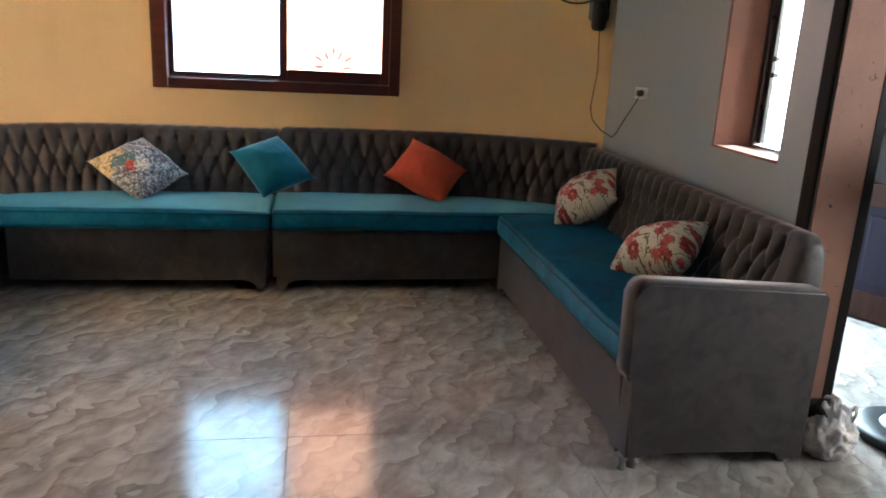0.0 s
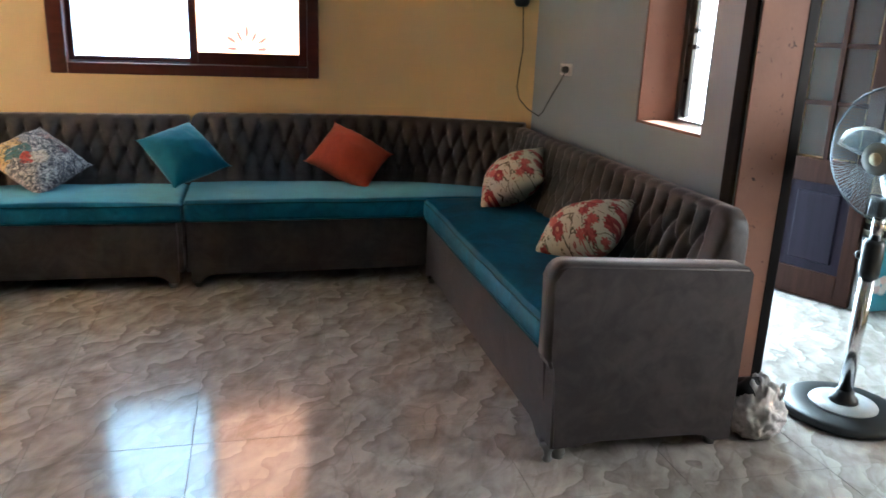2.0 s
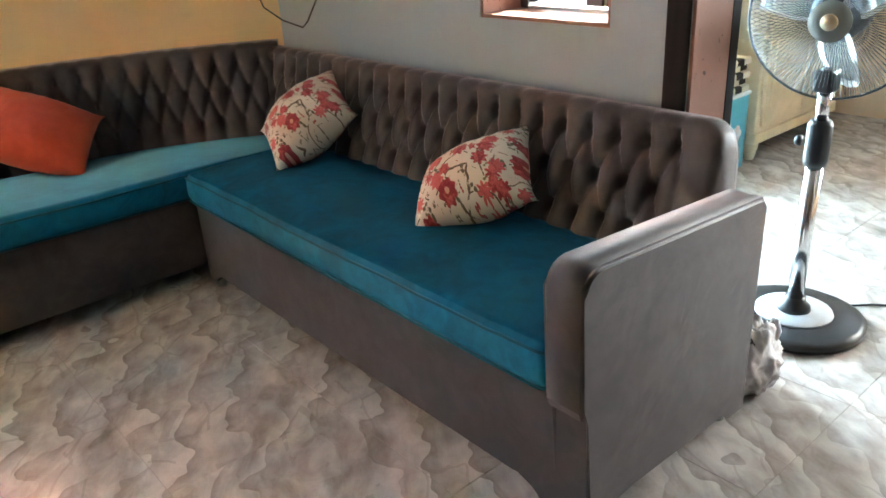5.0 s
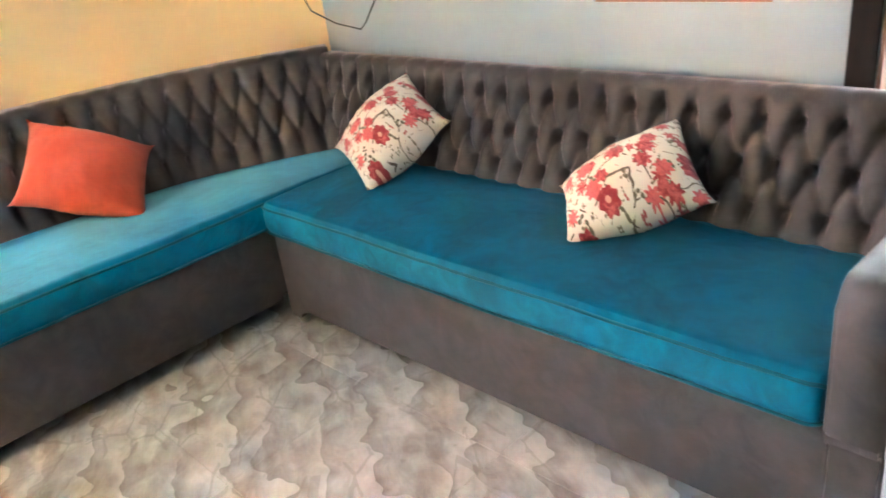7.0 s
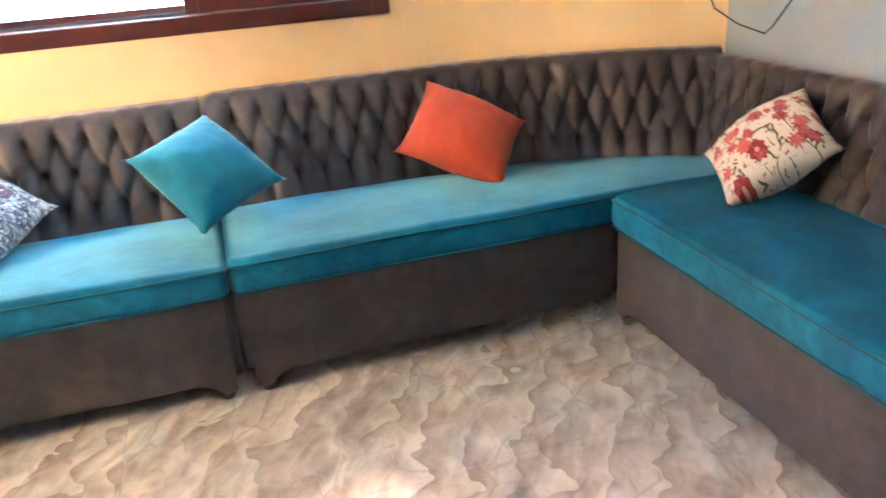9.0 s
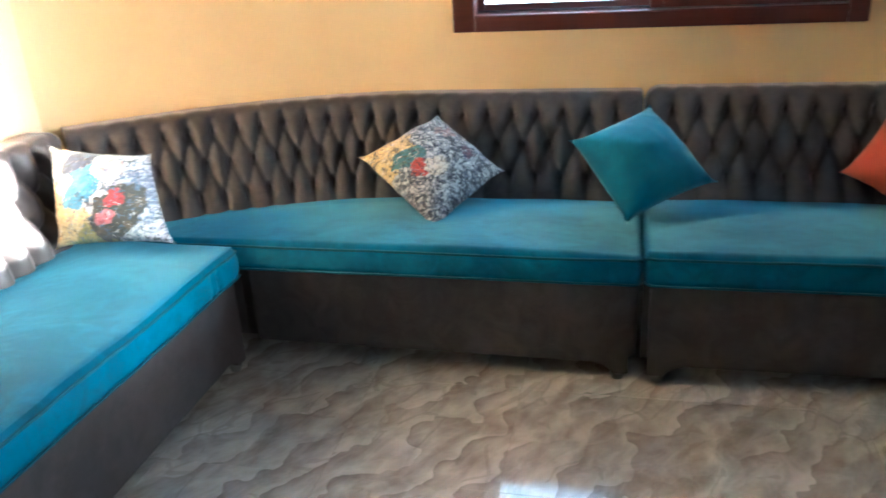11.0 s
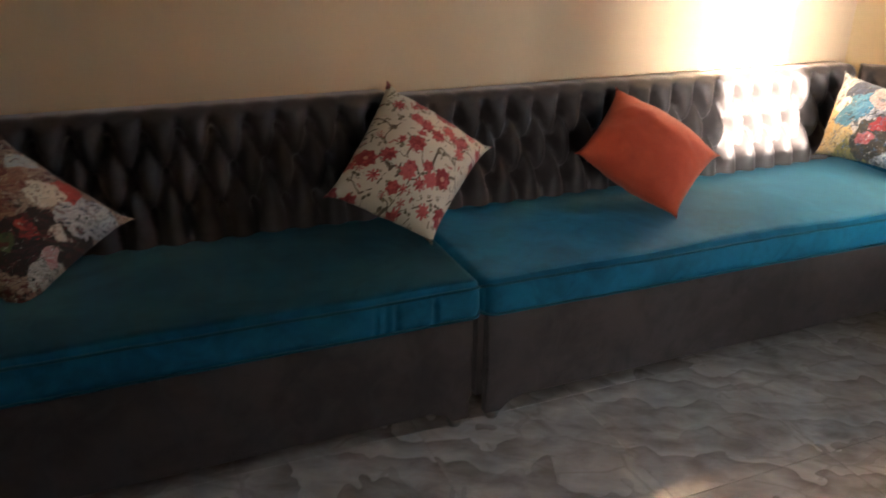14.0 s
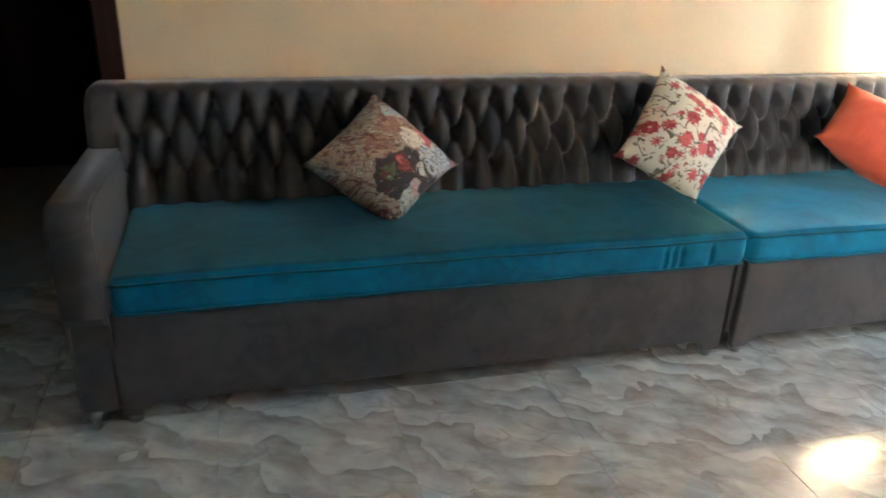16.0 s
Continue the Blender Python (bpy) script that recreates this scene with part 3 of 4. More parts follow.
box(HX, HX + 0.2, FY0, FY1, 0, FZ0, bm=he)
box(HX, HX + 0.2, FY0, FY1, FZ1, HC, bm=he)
box(HX, HX + 0.2, EY0, EY1, 0, EZ0, bm=he)
box(HX, HX + 0.2, EY0, EY1, EZ1, HC, bm=he)
structure("wall_hall_east", he, CREAM, "cream painted hall wall, unseen, with two added openings")
# added out of view to keep the sun out of the second opening
structure("wall_sun_block", box(4.6, 4.8, -6.4, -3.16, 0, 4.0), CREAM, "unseen wall added outside the hall to block the sun")
structure("ceiling_hall", box(RT + TH, HX + 0.2, HS - 0.15, HN + 0.15, HC, HC + 0.15), WHITE, "white painted ceiling of the hall")

# the unlit room behind the left doorway: its dark is put into near-black walls
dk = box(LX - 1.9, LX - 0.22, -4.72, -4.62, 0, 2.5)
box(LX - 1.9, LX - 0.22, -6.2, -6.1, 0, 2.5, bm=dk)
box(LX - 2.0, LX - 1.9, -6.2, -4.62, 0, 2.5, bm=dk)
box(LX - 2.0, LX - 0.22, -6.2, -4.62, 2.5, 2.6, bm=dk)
structure("wall_dark_room", dk, DOOR_WOOD, "room behind the doorway, darkened by near-black walls")

# door frames
def frame_posts(name, x0, x1, edges, z, w, material, label):
    top = thing(name, label, "", kind="structure")
    y0, y1 = edges
    part("jamb", box(x0, x1, y1, y1 + w, 0, z + w, 0.006), material, top)
    part("jamb", box(x0, x1, y0 - w, y0, 0, z + w, 0.006), material, top)
    part("head", box(x0, x1, y0, y1, z, z + w, 0.006), material, top)
    return top


frame_posts("door_1", RT - 0.014, RT + 0.004, (DY0 - 0.0, DY1), DZ, 0.07, DARK_WOOD, "dark-stained wooden architrave round the doorway")
inner = thing("door_2", "dark-stained inner door frame", "", kind="structure")
part("jamb", box(RT + TH - 0.04, RT + TH + 0.004, DY1 - 0.012, DY1, 0, DZ, 0.003), DARK_WOOD, inner)
part("jamb", box(RT + TH - 0.04, RT + TH + 0.004, DY0, DY0 + 0.012, 0, DZ, 0.003), DARK_WOOD, inner)
frame_posts("door_3", LX - 0.1, LX + 0.02, (LD0, LD1 - 0.03), LDZ, 0.08, DOOR_WOOD, "brown wooden frame of the dark doorway")


# ---------- back window ----------
def back_window():
    top = thing("window_1", "mahogany sliding window with one rose-tinted pane", "", kind="structure")
    f, y0, y1 = 0.06, -0.03, 0.10
    part("window_frame", box(WX0 - 0.03, WX0 + f, y0, y1, WZ0 - 0.01, WZ1 + 0.03, 0.006), MAHOGANY, top)
    part("window_frame", box(WX1 - f, WX1 + 0.01, y0, y1, WZ0 - 0.01, WZ1 + 0.03, 0.006), MAHOGANY, top)
    part("window_frame", box(WX0 + f, WX1 - f, y0, y1, WZ1 - 0.03, WZ1 + 0.03, 0.006), MAHOGANY, top)
    part("window_sill", box(WX0 + f, WX1 - f, y0, y1, WZ0 - 0.01, WZ0 + 0.055, 0.006), MAHOGANY, top)
    part("slide_track", box(WX0 + f, WX1 - f, 0.02, 0.03, WZ0 + 0.055, WZ0 + 0.068), CHROME, top, "bright metal sliding track")
    mid = -2.06

    def sash(a, b, y, stile, rail, glass, label):
        s = part("sash", box(a, a + stile, y, y + 0.03, WZ0 + 0.06, WZ1 - 0.03, 0.004), MAHOGANY, top, label)
        part("stile", box(b - stile, b, y, y + 0.03, WZ0 + 0.06, WZ1 - 0.03, 0.004), MAHOGANY, s)
        part("rail", box(a + stile, b - stile, y, y + 0.03, WZ0 + 0.06, WZ0 + 0.06 + rail, 0.004), MAHOGANY, s)
        part("rail", box(a + stile, b - stile, y, y + 0.03, WZ1 - 0.09, WZ1 - 0.03, 0.004), MAHOGANY, s)
        p = part("pane", box(a + stile, b - stile, y + 0.012, y + 0.017, WZ0 + 0.06 + rail, WZ1 - 0.09), glass, s)
        p.visible_shadow = False
        return s
    sash(WX0 + f, mid + 0.03, 0.055, 0.03, 0.03, CLEAR, "sash with a clear pane")
    s = sash(mid, WX1 - f, 0.0, 0.05, 0.07, ROSE_PANE, "sash with a rose-tinted patterned pane")
    # a small flower motif on the rose pane
    for k in range(7):
        a = math.pi * (0.5 + (k - 3) * 0.16)
        r = 0.09 + 0.02 * (k % 2)
        bm = bmesh.new()
        bmesh.ops.create_uvsphere(bm, u_segments=10, v_segments=6, radius=1.0)
        for v in bm.verts:
            v.co = Vector((v.co.x * 0.011, v.co.y * 0.002, v.co.z * 0.035))
        part("flower_motif", bm, FLOWER_RED, s, "", True, pose(-1.72 + r * math.cos(a), 0.011, WZ0 + 0.15 + r * math.sin(a), 0, 90 - math.degrees(a), 0))
    return top


back_window()
bd = box(-7.5, 3.5, 2.2, 2.25, -0.6, 13.0)
tagged(part("backdrop", bd, SKY_GLOW), "bright white haze outside the window", "", "", "structure")


bd = box(RT + TH + 0.01, 2.6, -0.62, -0.6, -0.004, 3.4)
tagged(part("backdrop", bd, HALL_GLOW), "bright white haze outside the hall door", "", "", "structure")


# ---------- small deep window ----------
def niche_window():
    top = thing("window_2", "small deep window with an open black metal sash", "", kind="structure")
    x = RT + TH
    part("window_frame", box(x - 0.04, x, NY1 - 0.05, NY1 - 0.012, NZ0 + 0.012, NZ1, 0.003), METAL_BLACK, top)
    part("window_frame", box(x - 0.04, x, NY0 + 0.012, NY0 + 0.03, NZ0 + 0.012, NZ1, 0.003), METAL_BLACK, top)
    part("window_sill", box(x - 0.04, x + 0.02, NY0 + 0.03, NY1 - 0.05, NZ0 + 0.012, NZ0 + 0.022), SOCKET, top, "white sill")
    s = part("sash", box(x - 0.03, x - 0.005, NY1 - 0.085, NY1 - 0.05, NZ0 + 0.03, NZ1, 0.003), METAL_BLACK, top)
    for z in (NZ0 + 0.33, NZ0 + 0.4):
        part("rail", box(x - 0.028, x - 0.006, NY1 - 0.11, NY1 - 0.045, z, z + 0.02), METAL_BLACK, s)


niche_window()


# ---------- sofas ----------
ROW_GAP, ROW_TOP = 0.115, 0.082      # between rows of buttons; from the top edge down to the first row


def tuft(u, z, ztop, pitch):
    """How far the padding swells at u metres along and z up: low in the folds and at the buttons, 1 on the pads."""
    first = ztop - ROW_TOP
    last = first - 2 * ROW_GAP
    c = u / pitch
    pit = 0.0
    for row in range(3):
        d = c - 0.5 * (row % 2)
        d -= round(d)
        pit += math.exp(-(d / 0.125) ** 2 - ((z - first + row * ROW_GAP) / 0.019) ** 2)
    flute = abs(math.sin(math.pi * c)) ** 0.62
    if z > first:
        k = min(1.0, (z - first) / ROW_TOP)
        return (0.36 + 0.64 * flute) * (1 - 0.55 * k) + 0.5 * k - 0.75 * pit
    if z < last:
        k = min(1.0, (last - z) / 0.06)
        return (0.4 + 0.6 * flute) * (1 - 0.2 * k) + 0.1 * k - 0.75 * pit
    q = (z - first) / (2 * ROW_GAP)
    pad = abs(math.sin(math.pi * (c + q)) * math.sin(math.pi * (c - q))) ** 0.5
    return 0.36 + 0.64 * pad - 0.75 * pit


def backrest(name, parent, path, length, zt, low, high, round0=0.05, round1=0.05, rear=0.03, plain0=0.0, plain1=0.0, pitch=0.101, deep=0.05):
    """A buttoned back. path(s) gives the wall's point and the way into the room; low, high: its depth at the seat and at the top."""
    zb, rows = 0.40, []
    n = int(length / 0.0092)
    nv = 54
    for i in range(n + 1):
        s = length * i / n
        p, d = path(s)
        drop = 0.0
        for dist, r in ((s, round0), (length - s, round1)):
            if r and dist < r:
                drop = max(drop, r - math.sqrt(max(0.0, r * r - (r - dist) ** 2)))
        top = zt - drop
        flat = 1.0 if (s < plain0 or length - s < plain1) else 0.0
        row = []
        for j in range(nv + 1):
            v = j / nv
            z = zb + (top - 0.03 - zb) * v
            off = low + (high - low) * v ** 0.9
            h = tuft(s - plain0, z, zt, pitch)
            h = 0.85 if flat else h
            edge = min(1.0, s / 0.02, (length - s) / 0.02)
            off += deep * (h - 0.76) * edge + 0.006 * noise.noise((s * 4, z * 4, low * 9))
            row.append((p.x + d.x * off, p.y + d.y * off, z))
        for a in (20, 45, 70, 90):
            c, sn = math.cos(radians(a)), math.sin(radians(a))
            off = high - 0.035 * (1 - c) + 0.004
            puck = 0.006 * (1 - abs(math.sin(math.pi * (s - plain0) / pitch)) ** 0.5)
            row.append((p.x + d.x * off, p.y + d.y * off, top - 0.03 + 0.03 * sn - puck))
        off = rear + 0.012
        row.append((p.x + d.x * off, p.y + d.y * off, top - 0.004))
        row.append((p.x + d.x * rear, p.y + d.y * rear, top - 0.02))
        row.append((p.x + d.x * rear, p.y + d.y * rear, zb))
        rows.append(row)
    ob = part(name, solid_grid(rows), TAUPE, parent, "deep-buttoned taupe velvet back", True)
    # covered buttons, one by one
    bm = bmesh.new()
    bmesh.ops.create_uvsphere(bm, u_segments=8, v_segments=5, radius=0.009)
    me = bpy.data.meshes.new("button")
    bm.to_mesh(me)
    bm.free()
    me.materials.append(TAUPE)
    me.polygons.foreach_set("use_smooth", [True] * len(me.polygons))
    for r in range(3):
        z = zt - ROW_TOP - r * ROW_GAP
        s = plain0 + pitch * (0.5 if r % 2 else 1)
        while s < length - plain1 - 0.03:
            p, d = path(s)
            v = (z - zb) / (zt - 0.03 - zb)
            off = low + (high - low) * v ** 0.9 - deep * 1.08
            share("button", me, ob, Matrix.Translation((p.x + d.x * off, p.y + d.y * off, z)))
            s += pitch
    return ob


def seat_pad(name, parent, front, rear, n, z0=0.365, z1=0.478, seed=0.0, pleats=(), cloth=None):
    """A loose seat pad between two lines front(k) and rear(k), k from 0 to 1, with piping round its front edges."""
    r = 0.018
    depth = [0.0, 0.02, 0.06, 0.12, 0.2, 0.3, 0.4, 0.5, 0.6, 0.7, 0.8, 0.9, 0.97, 1.0]
    rows, edge_top, edge_low = [], [], []
    span_len = (Vector(front(1.0)) - Vector(front(0.0))).length
    ends = [0.0, 0.002, 0.007, 0.014, 0.024, 0.036]
    R = 0.036
    ks = [e / span_len for e in ends] + [i / n for i in range(1, n) if 0.05 < i / n * span_len < span_len - 0.05] + [1 - e / span_len for e in ends[::-1]]
    ks = sorted(set(ks + [c + d for c in pleats for d in (-0.009, -0.006, -0.003, 0.0, 0.003, 0.006, 0.009)]))
    for k in ks:
        a, b = Vector((*front(k), 0)), Vector((*rear(k), 0))
        way = (a - b).normalized()
        dist = min(k, 1 - k) * span_len
        endk = min(1.0, dist / r)
        if dist < R:
            a = a - way * (R - math.sqrt(max(0.0, R * R - (R - dist) ** 2)))
        wob = 0.007 * noise.noise((k * 5 + seed, 1.3, seed)) + 0.005 * noise.noise((k * 14 + seed, 5.3, seed)) + 0.003 * noise.noise((k * span_len * 17 + seed, 9.1, seed))
        fold = sum(0.016 * math.exp(-((k - c) / 0.0042) ** 2) for c in pleats)
        row = []
        zt = z1 - 0.014 * (1 - endk) ** 2 + 0.006 * noise.noise((k * 3 + seed, 8.0, seed))
        for i, e in enumerate(depth):
            q = a.lerp(b, e) + way * wob * (1 - e)
            puff = 0.016 * math.sin(math.pi * min(1.0, e * 1.15)) ** 0.6 * min(1.0, min(k, 1 - k) * 9)
            z = zt + puff + 0.006 * noise.noise((q.x * 3.1, q.y * 3.1, seed))
            if e == 0.0:
                z = zt - 0.012
                q = q + way * -0.001
            row.append((q.x, q.y, z))
        bq = b
        row.append((bq.x, bq.y, z0))
        aq = a + way * (wob * 0.6 - 0.008)
        row.append((aq.x, aq.y, z0 + 0.002))
        belly = a + way * (wob + 0.007 - fold)
        row.append((belly.x, belly.y, z0 + 0.03))
        row.append((belly.x, belly.y, zt - 0.045))
        row.append(((a + way * (wob + 0.003)).x, (a + way * (wob + 0.003)).y, zt - 0.02))
        rows.append(row)
        et = a + way * (wob + 0.004)
        edge_top.append((et.x, et.y, zt - 0.012))
        el = a + way * (wob * 0.6 + 0.002)
        edge_low.append((el.x, el.y, z0 + 0.008))
    pad = part(name, solid_grid(rows), cloth, parent, "teal velvet seat pad", True)
    # boxed side between the two pipings takes the upward-tilted copy, to lighten it
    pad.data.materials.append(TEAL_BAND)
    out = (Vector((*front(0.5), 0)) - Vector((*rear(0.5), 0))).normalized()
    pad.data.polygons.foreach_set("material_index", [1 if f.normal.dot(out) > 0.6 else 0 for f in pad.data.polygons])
    part("piping", tube(edge_top, 0.0042, 6), TEAL_PIPE, pad, "", True)
    part("piping", tube(edge_low, 0.0042, 6), TEAL_PIPE, pad, "", True)
    return pad


def base_panel(parent, p0, p1, way, z0=0.075, z1=0.365, foot0=True, foot1=True):
    """The upholstered front board of a sofa from p0 to p1, shaped into brackets at its ends; way: into the room."""
    p0, p1, way = Vector((*p0, 0)), Vector((*p1, 0)), Vector((*way, 0))
    length = (p1 - p0).length
    along = (p1 - p0) / length
    pts = []

    def bracket(flip):
        shape = [(0.0, 0.028), (0.055, 0.028), (0.062, 0.05), (0.085, 0.055), (0.098, 0.068), (0.13, 0.07), (0.145, z0)]
        return [(length - s, z) for s, z in shape][::-1] if flip else shape
    low = (bracket(False) if foot0 else [(0.0, z0)]) + (bracket(True) if foot1 else [(length, z0)])
    outline = low + [(length, z1), (0.0, z1)]
    bm = bmesh.new()
    vs = [[], []]
    for side, off in ((0, 0.0), (1, -0.03)):
        for s, z in outline:
            q = p0 + along * s + way * off
            vs[side].append(bm.verts.new((q.x, q.y, z)))
    n = len(outline)
    for i in range(n):
        bm.faces.new((vs[0][i], vs[0][(i + 1) % n], vs[1][(i + 1) % n], vs[1][i]))
    bm.faces.new(vs[0])
    bm.faces.new(vs[1])
    bmesh.ops.bevel(bm, geom=bm.edges[:], offset=0.004, segments=2, affect="EDGES")
    part("front_board", bm, TAUPE, parent, "plain taupe velvet board")
    for on, s in ((foot0, 0.035), (foot1, length - 0.035)):
        if on:
            q = p0 + along * s + way * -0.03
            part("foot", lathe([(0.014, 0.06), (0.016, 0.045), (0.024, 0.03), (0.026, 0.016), (0.018, 0.008), (0.02, 0.0)][::-1], 14), FOOT, parent, "grey metal foot", True, Matrix.Translation((q.x, q.y, 0)))


def arm(parent, x0, x1, y0, y1, z1, front_low):
    """A slab arm, round at the upper front; front_low: whether its front is at x0."""
    f, b = (x0, x1) if front_low else (x1, x0)
    sg = 1 if front_low else -1
    pts = [(f + sg * 0.2, 0.075), (f + sg * 0.15, 0.07), (f + sg * 0.12, 0.068), (f + sg * 0.09, 0.056), (f + sg * 0.032, 0.056), (f + sg * 0.031, 0.345), (f + sg * 0.008, 0.352), (f, 0.375)]
    r = 0.055
    for k in range(6):
        a = math.pi - math.pi / 2 * k / 5
        pts.append((f + sg * (r + r * math.cos(a)), z1 - r + r * math.sin(a)))
    pts += [(b - sg * 0.02, z1 - 0.035), (b, z1 - 0.06), (b, 0.03), (b - sg * 0.06, 0.03), (b - sg * 0.08, 0.05), (b - sg * 0.12, 0.055), (b - sg * 0.14, 0.075)]
    bm = prism(pts, y0, y1, "y")
    bmesh.ops.bevel(bm, geom=[e for e in bm.edges if abs(e.verts[0].co.y - e.verts[1].co.y) < 1e-5], offset=0.009, segments=3, affect="EDGES")
    a = part("arm", bm, TAUPE, parent, "plain taupe velvet arm", False)
    a.data.polygons.foreach_set("use_smooth", [abs(f.normal.y) < 0.98 and f.center.z > 0.42 for f in a.data.polygons])
    foot = lathe([(0.014, 0.0), (0.017, 0.006), (0.011, 0.02), (0.016, 0.04), (0.026, 0.058)], 16)
    part("foot", foot, FOOT, a, "small bright metal foot", True, Matrix.Translation((f + sg * 0.035, (y0 + y1) / 2 - 0.02, 0.0)))
    return a


# arc length along the bowed wall
def bow_path(x0, x1):
    step = 0.004 if x1 > x0 else -0.004
    xs = np.arange(x0, x1, step)
    pts = [Vector((float(x), bow(float(x)), 0)) for x in xs]
    acc = [0.0]
    for a, b in zip(pts, pts[1:]):
        acc.append(acc[-1] + (b - a).length)

    def path(s):
        i = int(np.clip(np.searchsorted(acc, s), 1, len(acc) - 1))
        k = (s - acc[i - 1]) / max(1e-6, acc[i] - acc[i - 1])
        p = pts[i - 1].lerp(pts[i], k)
        t = (pts[i] - pts[i - 1]).normalized()
        d = Vector((t.y, -t.x, 0))
        return p, d if d.y < 0 else -d
    return path, acc[-1]


def line_path(p0, p1, way):
    p0, p1, way = Vector((*p0, 0)), Vector((*p1, 0)), Vector((*way, 0))
    length = (p1 - p0).length
    return (lambda s: (p0.lerp(p1, s / length), way)), length


BF = -0.885            # front of the back sofas
ZB, ZR, ZL = 0.855, 0.835, 0.868


def carcass(parent, x0, x1, y0, y1):
    part("carcass", box(x0, x1, y0, y1, 0.08, 0.365), TAUPE, parent)


def sofa_back_right():
    top = thing("sofa", "taupe buttoned sofa with a teal pad, filling a bowed corner", "sofa", Matrix.Translation((-1.4, -0.5, 0)), "sofas round the room")
    top.matrix_world = Matrix.Identity(4)
    path, length = bow_path(-2.065, -0.02)
    backrest("backrest", top, path, length, ZB, 0.37, 0.15, 0.06, 0.0)
    base_panel(top, (-2.045, BF + 0.02), (-0.76, BF + 0.02), (0, -1), foot1=False)
    part("carcass", prism([(-2.068, BF + 0.05), (-0.08, BF + 0.05), (-0.08, -0.42), (-0.5, -0.2), (-1.3, -0.03), (-2.068, -0.03)], 0.08, 0.365, "z"), TAUPE, top)
    front = lambda k: (-2.069 + k * (2.069 - 0.16), BF)

    def rear(k):
        x = -2.069 + k * (2.069 - 0.16)
        xx = min(x, -0.16)
        return (xx, min(bow(xx) - 0.345 - 0.06 * max(0.0, xx + 0.9), -0.345))
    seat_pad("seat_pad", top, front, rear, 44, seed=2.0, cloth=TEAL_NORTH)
    return top


def sofa_back_left():
    top = thing("sofa", "taupe velvet buttoned sofa with a teal seat pad under the window", "sofa", None, "sofas round the room")
    path, length = bow_path(-2.072, -4.26)
    backrest("backrest", top, path, length, ZB - 0.012, 0.37, 0.16, 0.015, 0.0)
    base_panel(top, (-3.45, BF + 0.02), (-2.105, BF + 0.02), (0, -1), foot0=False)
    part("carcass", prism([(-2.082, BF + 0.05), (-4.2, BF + 0.05), (-4.2, -0.62), (-3.8, -0.32), (-3.0, -0.03), (-2.082, -0.03)], 0.08, 0.365, "z"), TAUPE, top)
    front = lambda k: (-2.074 - k * (4.12 - 2.074), BF)

    def rear(k):
        x = -2.074 - k * (4.12 - 2.074)
        return (x, max(bow(x) - 0.35 - 0.05 * max(0.0, -3.3 - x), BF + 0.04))
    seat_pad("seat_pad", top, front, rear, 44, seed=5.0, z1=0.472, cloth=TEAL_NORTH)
    return top


def sofa_right():
    top = thing("sofa", "taupe velvet buttoned sofa with one arm and a teal seat pad", "sofa", None, "sofas round the room")
    path, length = line_path((0.0, -0.44), (0.0, -2.765), (-1, 0))
    backrest("backrest", top, path, length, ZR, 0.27, 0.14, 0.0, 0.07, rear=0.06, plain1=0.10, pitch=0.0955, deep=0.05)
    base_panel(top, (-0.765, -0.905), (-0.765, -2.775), (-1, 0))
    carcass(top, -0.735, -0.03, -2.77, -0.93)
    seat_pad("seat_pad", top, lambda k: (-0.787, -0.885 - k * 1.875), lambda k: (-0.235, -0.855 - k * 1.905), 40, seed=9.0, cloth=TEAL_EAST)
    arm(top, -0.80, -0.09, -2.872, -2.765, 0.70, True)
    for x in (-0.72, -0.14):
        part("foot", lathe([(0.02, 0.0), (0.018, 0.008), (0.026, 0.016), (0.024, 0.03), (0.014, 0.06)], 14), FOOT, top, "grey metal foot", True, Matrix.Translation((x, -2.82, 0)))
    return top


def sofa_left_far():
    top = thing("sofa", "taupe buttoned sofa with a sunlit end and teal pad", "sofa", None, "sofas round the room")
    path, length = line_path((LX, -2.868), (LX, -0.80), (1, 0))
    backrest("backrest", top, path, length, ZL - 0.012, 0.27, 0.155, 0.015, 0.03, plain1=0.06, deep=0.095)
    base_panel(top, (-3.475, -0.93), (-3.475, -2.852), (1, 0))
    carcass(top, LX + 0.03, -3.505, -2.87, -0.93)
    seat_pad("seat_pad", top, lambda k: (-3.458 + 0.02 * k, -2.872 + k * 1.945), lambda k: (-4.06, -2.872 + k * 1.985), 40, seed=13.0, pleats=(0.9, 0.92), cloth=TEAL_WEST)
    return top


def sofa_left_near():
    top = thing("sofa", "taupe velvet buttoned sofa with one arm beside the dark doorway", "sofa", None, "sofas round the room")
    path, length = line_path((LX, -5.0), (LX, -2.872), (1, 0))
    backrest("backrest", top, path, length, ZL + 0.004, 0.27, 0.155, 0.05, 0.06, plain0=0.1, deep=0.095)
    base_panel(top, (-3.475, -2.905), (-3.475, -4.9), (1, 0))
    carcass(top, LX + 0.03, -3.505, -4.9, -2.885)
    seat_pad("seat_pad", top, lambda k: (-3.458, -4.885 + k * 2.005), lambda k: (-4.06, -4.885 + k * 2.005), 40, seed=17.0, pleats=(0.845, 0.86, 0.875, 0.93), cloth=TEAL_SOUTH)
    arm(top, LX + 0.02, -3.445, -5.01, -4.895, 0.70, False)
    for x in (-3.53, -4.2):
        part("foot", lathe([(0.02, 0.0), (0.018, 0.008), (0.026, 0.016), (0.024, 0.03), (0.014, 0.06)], 14), FOOT, top, "grey metal foot", True, Matrix.Translation((x, -4.96, 0)))
    return top


sofa_back_right()
sofa_back_left()
sofa_right()
sofa_left_far()
sofa_left_near()


